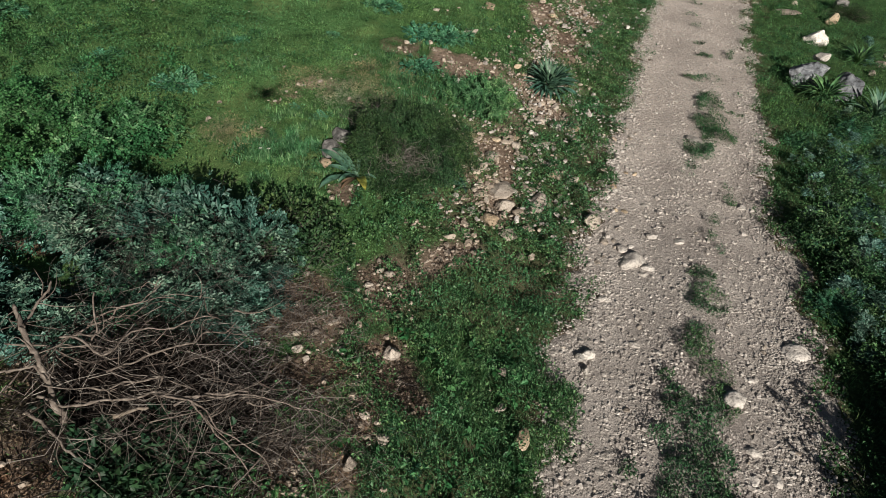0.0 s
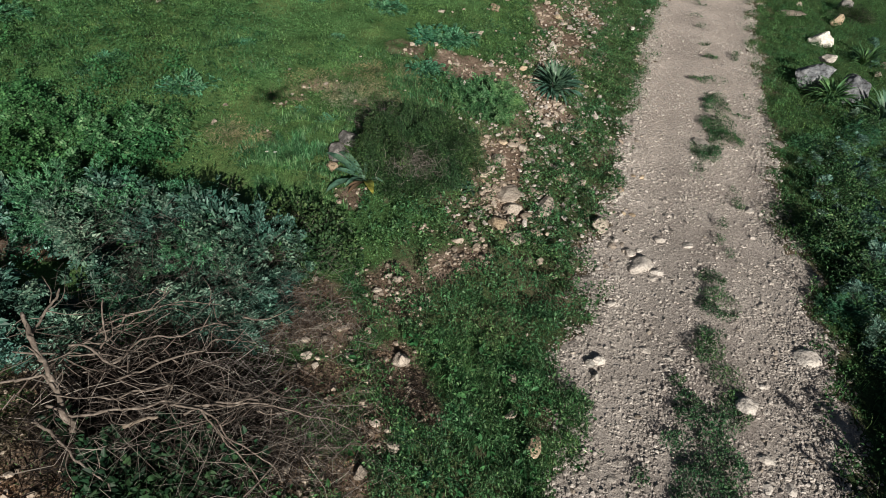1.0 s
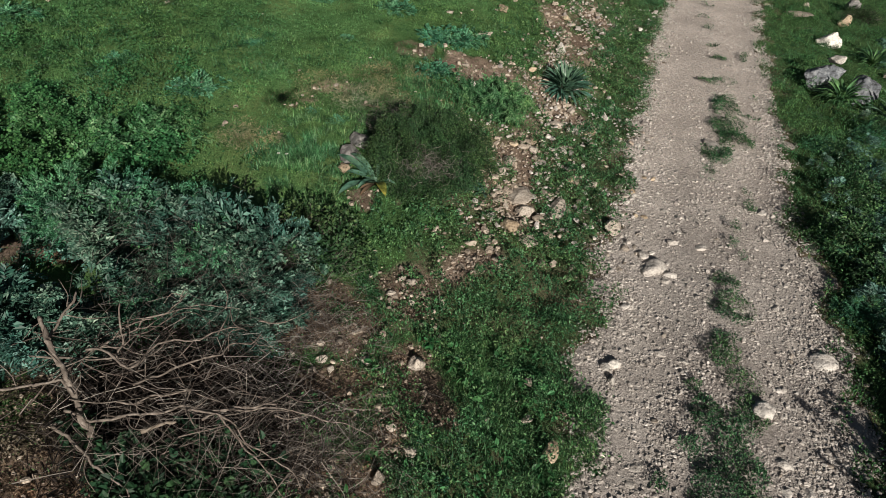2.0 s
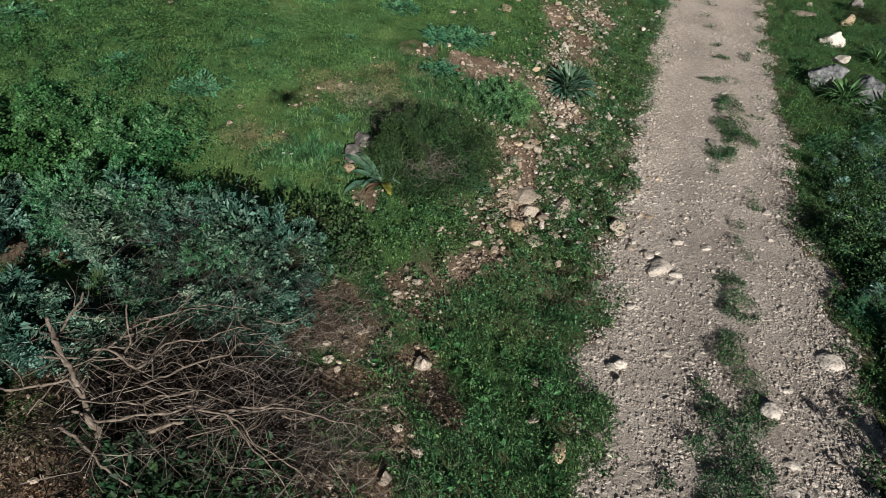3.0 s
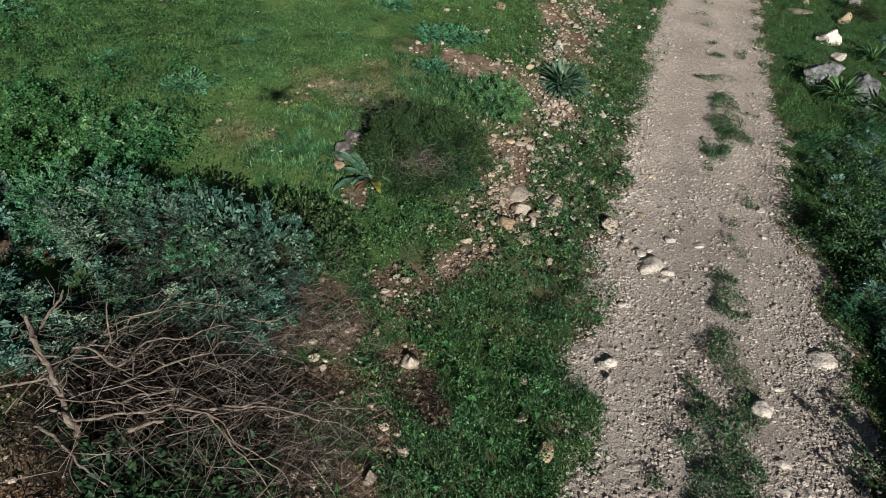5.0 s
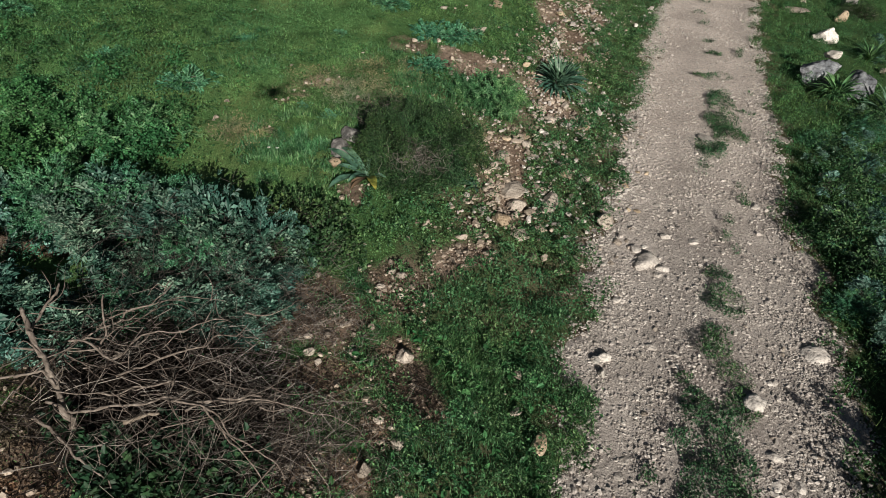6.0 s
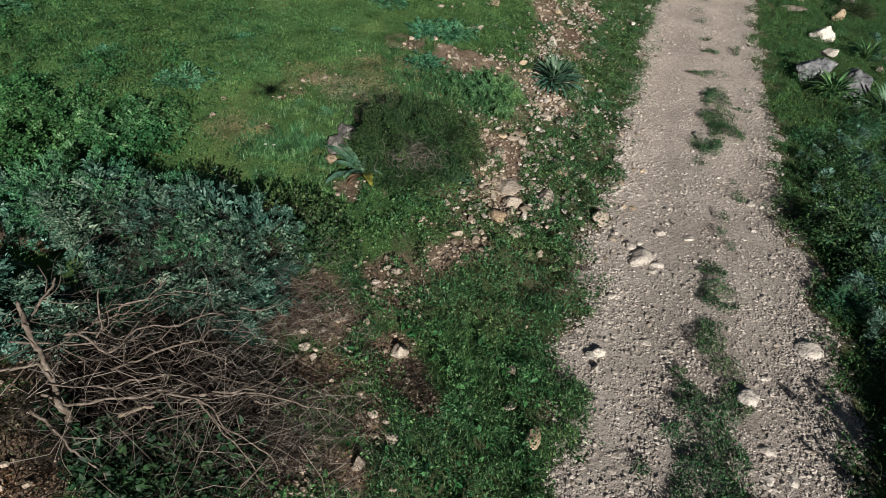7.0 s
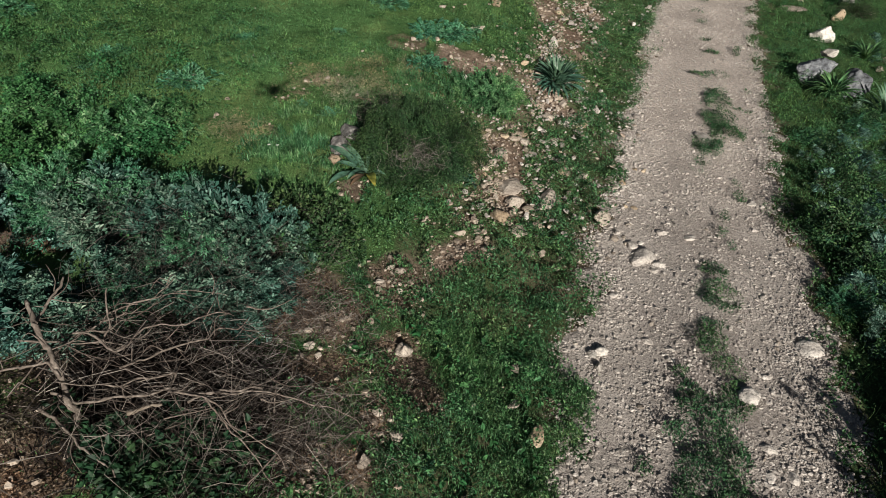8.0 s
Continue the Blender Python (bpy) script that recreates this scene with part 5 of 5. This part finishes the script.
def tangle(x, y, h, length, thick, flat, along, to):
    n = len(x)
    a = rng.normal(along, 0.8, n)
    way = np.stack([np.cos(a), np.sin(a), rng.normal(0, flat, n)], -1)
    p = on_ground(x, y, h)
    if to is not None:
        p = p - np.array(to.matrix_basis.translation)
    return twigs(p - way * (length * 0.5)[:, None], way, length, thick, 0.32)


# Low twigs whose near-black colour stands in for the heap's shaded gaps.
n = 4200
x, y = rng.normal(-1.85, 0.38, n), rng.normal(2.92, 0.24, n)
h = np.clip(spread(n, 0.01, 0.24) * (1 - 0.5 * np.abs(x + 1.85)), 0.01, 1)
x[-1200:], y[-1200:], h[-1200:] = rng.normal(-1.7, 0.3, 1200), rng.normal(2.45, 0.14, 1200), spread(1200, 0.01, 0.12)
tagged(part("lower_brush", bulk("lower_brush", *tangle(x, y, h, spread(n, 0.12, 0.5), spread(n, 0.002, 0.0065), 0.3, 0.2, heap)), SHADE_DARK_TWIG, heap), "dense dead twigs low in the heap, coloured near black for its inner shade", kind="stuff")
n = 220
x, y = rng.normal(-1.75, 0.52, n), rng.normal(2.95, 0.3, n)
h = np.clip(spread(n, 0.2, 0.62) * (1 - 0.45 * np.abs(x + 1.9)), 0.02, 1)
tagged(part("upper_brush", bulk("upper_brush", *tangle(x, y, h, spread(n, 0.2, 0.7), spread(n, 0.0015, 0.004), 0.25, 0.2, heap)), TWIG, heap), "thin dry grey-brown twigs", kind="stuff")

n = 170
x, y = rng.normal(-1.55, 0.38, n), rng.normal(2.42, 0.16, n)
tagged(part("front_brush", bulk("front_brush", *tangle(x, y, spread(n, 0.24, 0.46), spread(n, 0.2, 0.7), spread(n, 0.001, 0.0026), 0.3, -0.5, heap)), TWIG, heap), "thin dry twigs hanging over nettles", kind="stuff")
n = 800
x, y = clear_of(rng.normal(-1.05, 0.3, n), rng.normal(3.9, 0.32, n), -0.85, 3.4, 0.5, 0.34)
n = len(x)
tagged(part("dry_twigs", bulk("dry_twigs", *tangle(x, y, spread(n, 0.01, 0.16), spread(n, 0.08, 0.45), spread(n, 0.001, 0.0028), 0.25, -0.3, None)), TWIG), "mat of thin dry brown twigs on bare soil", "twigs", kind="stuff")
# Same near-black twig colour as the heap's shaded inside.
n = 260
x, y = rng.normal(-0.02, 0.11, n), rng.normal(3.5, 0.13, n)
tagged(part("twig_mat", bulk("twig_mat", *tangle(x, y, spread(n, 0.005, 0.06), spread(n, 0.06, 0.25), spread(n, 0.001, 0.0028), 0.12, 0.1, None)), SHADE_DARK_TWIG), "dark reddish-brown dead twigs matted on soil", "twigs", kind="stuff")
n = 520
x, y = rng.normal(-2.05, 0.5, n), rng.normal(4.15, 0.42, n)
tagged(part("dry_stalks", bulk("dry_stalks", *tangle(x, y, spread(n, 0.15, 0.45), spread(n, 0.15, 0.6), spread(n, 0.001, 0.0024), 0.5, 0.6, None)), GREY_STALK), "thin dry grey stalks standing through the thistles", "twigs", kind="stuff")
n = 650
x, y = clear_of(rng.normal(-1.0, 0.42, n), rng.normal(2.85, 0.36, n), -0.85, 3.4, 0.5, 0.34)
n = len(x)
tagged(part("fallen_twigs", bulk("fallen_twigs", *tangle(x, y, spread(n, 0.01, 0.2), spread(n, 0.1, 0.45), spread(n, 0.001, 0.003), 0.25, -0.2, None)), TWIG), "thin fallen twigs among the weeds", "twigs", kind="stuff")
x, y = field(-3.4, 0.3, 1.9, 4.9, 90000, lambda x, y: np.maximum(bare(x, y), 0.8 * blob(x, y, -2.75, 2.75, 0.6, 0.7)) * np.interp(x, [-2.2, -1.6], [1.0, 0.4]))
leafy("leaf_litter", x, y, 0.02 + 0 * x, spread(len(x), 0.012, 0.035), LITTER, "dry brown leaf litter on the soil", LEAF, 0.5, 0.0, "litter")

# weeds coming up through bare soil
x, y = field(-1.8, 0.6, 1.9, 4.9, 60000, lambda x, y: np.clip(4 * (fbm(x, y, 0.3, 111) - 0.58), 0, 1) * (1 - blob(x, y, -0.85, 3.4, 0.5, 0.32)))
leafy("sprouting_weeds", x, y, 0.02 + 0.08 * fbm(x, y, 0.3, 112), spread(len(x), 0.015, 0.035), HERB, "green weeds sprouting in tufts from bare soil")


# ---- small flowers ----
def daisy(x, y):
    ob = thing("daisy", x, y, "small white daisy in the short grass", "flower", "daisies")
    part("stem", bulk("stem", *tube([(0, 0, 0), (0.004, 0, 0.05), (0, 0, 0.09)], 0.002, 0.0015, 5, 0, 3)), HERB, ob)
    a = np.arange(10) * 0.628
    part("petals", bulk("petals", *strew(LEAF, np.repeat([[0, 0, 0.09]], 10, 0), np.stack([0 * a + 0.012, 0 * a + 0.022, 0 * a + 0.02], -1), turns(a, 0 * a + 0.15, 0 * a))), PETAL, ob)
    part("centre", bulk("centre", *strew(pebble_shape(2), np.array([[0, 0, 0.092]]), np.array([0.012]), turns(np.zeros(1), np.zeros(1), np.zeros(1)))), YELLOWED, ob, "yellow centre")


for x, y in ((-1.83, 6.32), (-1.74, 6.33), (-2.75, 9.9), (-0.35, 8.3), (6.3, 9.0)):
    daisy(x, y)


# ---- the tree behind the camera whose shade falls on the verge ----
tree = thing("tree", 6.42, -2.95, "small leafy tree beside the track", "tree")
limbs = [([(0, 0, -0.1), (0.05, 0.05, 0.9), (-0.05, 0.02, 1.7)], 0.11, 0.07)]
r = random.Random(12)
tips = []
for k in range(20):
    high = r.uniform(1.7, 3.5)
    a, s = k * 2.4, r.uniform(0.4, 1.0) * (1.25 - 0.3 * high)
    tip = (math.cos(a) * s * 1.25, math.sin(a) * s, high)
    tips.append(tip)
    limbs.append(([(0, 0, min(1.2 + 0.04 * k, high - 0.5)), (tip[0] * 0.45, tip[1] * 0.45, tip[2] * 0.72), tip], 0.045, 0.008))
for k, (p, a, b) in enumerate(limbs):
    part("limb" if k else "trunk", bulk("limb" if k else "trunk", *tube(p, a, b, 7, 0.06, 5, k), True), BARK, tree)
n = 20000
c = np.array(tips)[rng.integers(0, len(tips), n)] * spread(n, 0.8, 1.04)[:, None] + rng.normal(0, 0.15, (n, 3))
s = spread(n, 0.06, 0.11)
part("crown", bulk("crown", *strew(LEAF, c, np.stack([s * 0.5, s, s], -1), turns(spread(n, 0, 6.28), rng.normal(0, 0.6, n), rng.normal(0, 0.6, n)))), HERB, tree)


# ---- the quadcopter whose shadow lies on the meadow ----
drone = new("drone")
drone.matrix_basis = pose(0.26, -0.6, 5.0, 0, 0, 8) @ Matrix.Scale(1.25, 4)
tagged(drone, "small grey quadcopter drone hovering over the track", "drone")
SHELL, m_nodes, m_links, shell = nodes_of("grey_plastic")
shell.inputs["Base Color"].default_value, shell.inputs["Roughness"].default_value = (0.3, 0.3, 0.31, 1), 0.45
bm = bmesh.new()
bmesh.ops.create_cube(bm, size=1, matrix=Matrix.Diagonal((0.09, 0.2, 0.06, 1)))
bmesh.ops.bevel(bm, geom=bm.edges[:], offset=0.016, segments=3, affect="EDGES")
part("body", bm, SHELL, drone)
for sx, sy in ((-1, -1), (-1, 1), (1, -1), (1, 1)):
    tip = (sx * 0.16, sy * 0.14, 0.03)
    arm = part("arm", bulk("arm", *tube([(sx * 0.03, sy * 0.06, 0.0), (sx * 0.09, sy * 0.09, 0.015), tip], 0.022, 0.018, 8, 0, 4), True), SHELL, drone)
    rotor = strew(([(-1, -0.1, 0), (1, -0.07, 0.02), (1, 0.07, -0.02), (-1, 0.1, 0), (-1, -0.1, 0.04), (1, -0.07, 0.06), (1, 0.07, 0.02), (-1, 0.1, 0.04)],
                   [(0, 3, 2), (0, 2, 1), (4, 5, 6), (4, 6, 7), (0, 1, 5), (0, 5, 4), (2, 3, 7), (2, 7, 6)]), np.array([tip]) + np.array([[0, 0, 0.02]]), np.array([0.09]),
                  turns(np.array([sx * 0.7 + sy]), np.zeros(1), np.zeros(1)))
    part("rotor", bulk("rotor", *rotor), SHELL, arm)

# ---- loose stones lying on the track and the bank ----
shapes = []
for k in range(10):
    me = bpy.data.meshes.new("loose_stone")
    bm = rock(1.0, 0.42, 300 + k, 2, 14)
    bm.to_mesh(me)
    bm.free()
    me.materials.append(PALE_ROCK if k % 3 == 0 else WORN_ROCK)
    shapes.append(me)


def loose(x, y, size, label, group, lift=0.0):
    for k in range(len(x)):
        ob = new("stone", shapes[int(rng.integers(0, 10))])
        ob.matrix_basis = pose(x[k], y[k], float(ground_z(x[k], y[k])) + 0.12 * size[k] + lift, rng.uniform(-15, 15), rng.uniform(-15, 15), rng.uniform(0, 360)) @ Matrix.Scale(size[k], 4)
        tagged(ob, label, "stone", group)


x, y = field(0.8, 7.5, 2.2, 9.5, 3200, lambda x, y: 0.5 * gravel_chance(x, y) * np.interp(y, [3.2, 5], [1, 0.35]))
x, y = x[:90], y[:90]
e = spread(30, 5.2, 9.8)
x, y = np.concatenate([x, edge_l(e) + spread(30, -0.05, 0.3)]), np.concatenate([y, e])
loose(x, y, np.clip(np.exp(rng.normal(-2.75, 0.3, len(x))), 0.045, 0.11), "small worn pale stone lying on the gravel track", "loose stones on the track", 0.014)
x, y = field(0.2, 4.0, 5.3, 14, 4800, lambda x, y: np.where(edge_l(y) - x > 0, 0.2 * bare(x, y) + 0.07 + 0.6 * blob(x, y, 0.95, 6.7, 0.35, 0.8), 0))
x, y = x[:200], y[:200]
size = np.clip(np.exp(rng.normal(-2.4, 0.35, len(x))), 0.06, 0.17)
heaps = []
for k, me in enumerate(shapes):
    sel = np.arange(len(x)) % len(shapes) == k
    m = int(sel.sum())
    shape = ([v.co[:] for v in me.vertices], [p.vertices[:] for p in me.polygons])
    heaps.append(strew(shape, on_ground(x[sel], y[sel], 0.12 * size[sel] + 0.025), size[sel], turns(spread(m, 0, 6.28), spread(m, -0.25, 0.25), spread(m, -0.25, 0.25))))
tagged(part("scattered_stones", bulk("scattered_stones", *join(*heaps)), RUBBLE), "broken pale limestone pieces scattered over the bank", "stones", kind="stuff")


# ---- finer growth over the meadow ----
def weed_bed(x, y):
    """Where cut-leaved herbs stand among the clover behind the thistles."""
    bed = np.maximum(blob(x, y, -4.1, 6.15, 1.15, 0.75, 8), blob(x, y, -3.1, 6.45, 0.5, 0.45))
    return np.clip(2.2 * bed, 0, 1) * np.clip(4 * (vnoise(x, y, 0.22, 141) - 0.36), 0, 1)


x, y = field(-5.6, -2.4, 5.2, 7.3, 9000, weed_bed)
leafy("cut_leaved_herbs", x, y, 0.11 + 0.1 * vnoise(x, y, 0.4, 142), spread(len(x), 0.05, 0.105), FRESH, "fresh green herbs with cut leaves among clover", pinnate(3, 21, 0.3), 0.9, 0.4)


def tuft_bed(x, y):
    """Where the grass by the strap-leaved plant and the shrub is left long."""
    bed = np.maximum(np.maximum(blob(x, y, -1.6, 6.35, 0.55, 0.85, 10), blob(x, y, -1.25, 7.3, 0.75, 0.3, 15)), np.maximum(blob(x, y, 0.1, 8.45, 0.75, 0.4), 0.8 * blob(x, y, -1.1, 5.7, 0.5, 0.45)))
    loose_tufts = 0.3 * np.clip(6 * (fbm(x, y, 0.7, 151) - 0.56), 0, 1) * np.interp(x, [-5, -1.5], [1, 0.6])
    return np.maximum(np.clip(1.8 * bed, 0, 1), loose_tufts) * np.clip(5 * (vnoise(x, y, 0.13, 152) - 0.38), 0, 1) * (1 - bare(x, y))


x, y = field(-5.2, 1.0, 5.3, 9.6, 190000, lambda x, y: np.where(edge_l(y) - x > 1.7, tuft_bed(x, y), 0))
h = spread(len(x), 0.05, 0.115)
mesh = strew(BLADE, on_ground(x, y, 0.0), np.stack([spread(len(x), 0.006, 0.013), h, h], -1), turns(spread(len(x), 0, 6.28), rng.normal(-0.75, 0.45, len(x)), 0 * x))
tagged(part("grass_tufts", bulk("grass_tufts", *mesh), FRESH), "longer green grass tufts in the grazed meadow", "grass", kind="stuff")


def dry_patch(x, y):
    """Thin, trodden, half-dry turf on the slope above the shrub."""
    bed = np.maximum(blob(x, y, -1.0, 8.1, 1.3, 0.6, 15), np.maximum(blob(x, y, -2.2, 6.75, 0.5, 0.4), np.maximum(0.8 * blob(x, y, -0.4, 8.8, 0.9, 0.5), np.maximum(blob(x, y, 0.3, 8.75, 0.4, 0.5), blob(x, y, 0.55, 7.75, 0.35, 0.5)))))
    return np.clip(1.3 * bed, 0, 1) * np.clip(3 * (vnoise(x, y, 0.3, 161) - 0.25), 0.1, 1)


x, y = field(-3.2, 1.0, 6.0, 9.6, 105000, lambda x, y: np.where(edge_l(y) - x > 1.2, dry_patch(x, y), 0))
h = spread(len(x), 0.02, 0.045)
mesh = strew(SPIKE, on_ground(x, y, 0.012), np.stack([spread(len(x), 0.006, 0.012), h, h], -1), turns(spread(len(x), 0, 6.28), rng.normal(-1.15, 0.3, len(x)), 0 * x))
tagged(part("dry_grass", bulk("dry_grass", *mesh), STRAW), "thin half-dry grass on trodden turf", "grass", kind="stuff")

# small outer leaves over the cushion shrub
p, way = mound(46000, 0.82, 0.72, 0.78, 0.16, 0.28, 11)
t = vnoise(p[:, 0] + 0.6 * p[:, 2], p[:, 1] - 0.8 * p[:, 2], 0.09, 171)
p, way = p[t > 0.42], way[t > 0.42]
s = spread(len(p), 0.013, 0.027)
tagged(part("outer_leaves", bulk("outer_leaves", *strew(LEAF, p, np.stack([s * 0.42, s, s], -1), outward(way, 0.4, 1.0))), BURNET, shrub), kind="stuff")

# small chips pressed into the ruts
x, y = field(0.8, 7.5, 2.0, 10.0, 52000, lambda x, y: np.where(off_track(x, y) < -0.1, (0.4 + 0.6 * vnoise(x, y, 0.35, 181)) * np.interp(y, [3, 5, 9], [1, 0.6, 0.25]) * (1 - strip(x, y)), 0))
s = np.clip(np.exp(rng.normal(-4.1, 0.36, len(x))), 0.01, 0.04)
tagged(part("rut_gravel", bulk("rut_gravel", *pebbles(x, y, s, 0.45, 0.01)), GRAVEL), "small pale chips pressed into the ruts", "gravel", kind="stuff")

# thin weeds that join the tufts along the middle of the track
x, y = field(3.6, 5.6, 7.6, 11.6, 60000, lambda x, y: np.exp(-((x - 4.02 - 0.4 * (y - 8.0) - 0.12 * np.sin(2.3 * y)) / 0.11) ** 2) * np.clip(5 * (0.5 * vnoise(x, y, 0.3, 191) + 0.5 * vnoise(x, y, 0.09, 192) - 0.42), 0, 1) * np.interp(y, [7.6, 8.2, 10.6, 11.6], [0, 1, 1, 0]))
leafy("thin_track_weeds", x, y, 0.03 + 0 * x, spread(len(x), 0.014, 0.034), TRODDEN, "thin low weeds growing between the wheel ruts", category="weeds", lift=0.015)

# pale thin twigs over the eastern side of the heap and beside it
n = 420
x, y = clear_of(rng.normal(-1.15, 0.36, n), rng.normal(3.0, 0.34, n), -0.85, 3.4, 0.34, 0.24)
n = len(x)
tagged(part("pale_brush", bulk("pale_brush", *tangle(x, y, np.clip(spread(n, 0.08, 0.42) * (0.75 - 0.6 * (x + 1.2)), 0.03, 0.5), spread(n, 0.2, 0.6), spread(n, 0.0014, 0.0036), 0.2, 0.1, heap)), PALE_TWIG, heap), "pale thin dry twigs", kind="stuff")

# pale stones spread through the growth of the slope beside the shrub
x, y = field(0.2, 3.4, 5.9, 10.0, 2900, lambda x, y: np.interp(edge_l(y) - x, [0.15, 0.7, 1.5, 2.2, 2.7], [0.05, 0.6, 1, 0.8, 0]) * np.clip(4 * (0.6 * fbm(x, y, 0.6, 211) - 0.15), 0.04, 1) * (1 - 0.75 * bare(x, y)) * (1 - np.clip(2 * blob(x, y, -0.14, 6.68, 0.85, 0.75) + 2 * blob(x, y, 0.8, 8.65, 0.6, 0.5), 0, 1)))
s = np.clip(np.exp(rng.normal(-3.3, 0.55, len(x))), 0.016, 0.12)
tagged(part("slope_rubble", bulk("slope_rubble", *pebbles(x, y, s, 0.75, 0.03)), GRAVEL), "pale limestone pieces strewn through the weeds of the slope", "rubble", kind="stuff")

# loose broken stones in drifts on the track
x, y = field(0.9, 7.0, 2.6, 10.0, 15000, lambda x, y: np.where(off_track(x, y) < -0.02, np.clip(4 * (0.6 * fbm(x, y, 0.6, 221) + 0.4 * vnoise(x, y, 0.2, 222) - 0.38), 0.05, 1) * np.interp(y, [2.6, 6, 10], [0.8, 0.7, 0.45]) * (1 - 0.7 * strip(x, y)), 0))
s = np.clip(np.exp(rng.normal(-3.45, 0.3, len(x))), 0.02, 0.065)
tagged(part("stone_drifts", bulk("stone_drifts", *pebbles(x, y, s, 0.8, 0.008)), GRAVEL), "loose broken pale stones in drifts on the track", "gravel", kind="stuff")

# broken stone along the far edges of the track and among the weeds of the bank
x, y = field(1.5, 9.5, 6.5, 15.5, 90000, lambda x, y: np.where(off_track(x, y) < 0.08, (0.16 + 0.84 * np.exp(-(off_track(x, y) / 0.3) ** 2)) * np.clip(3 * (vnoise(x, y, 0.4, 201) - 0.25), 0.15, 1), 0) * np.interp(y, [6.5, 8, 12, 15.5], [0.3, 0.7, 0.6, 0.4]))
s = np.clip(np.exp(rng.normal(-3.62, 0.38, len(x))), 0.014, 0.07)
tagged(part("edge_gravel", bulk("edge_gravel", *pebbles(x, y, s, 0.7, 0.012)), GRAVEL), "pale broken stone gathered along the track's edges", "gravel", kind="stuff")
x, y = field(1.2, 6.0, 8.5, 15.0, 2300, lambda x, y: np.where((edge_l(y) - x > 0.1) & (edge_l(y) - x < 2.0), np.clip(4 * (fbm(x, y, 0.7, 205) - 0.4), 0.08, 1), 0))
s = np.clip(np.exp(rng.normal(-3.1, 0.45, len(x))), 0.025, 0.13)
tagged(part("bank_rubble", bulk("bank_rubble", *pebbles(x, y, s, 0.8, 0.05)), GRAVEL), "pale stones lying among the weeds of the bank", "rubble", kind="stuff")

bush("tall_shrub", 5.02, 0.85, 0.56, 0.46, 1.4, 17000, 0.08, HERB, "dense tall leafy shrub on the verge of the track", LEAF, 0.6, 300, 0.7, 0.4, 46, wild=0.9, thin=0.008)
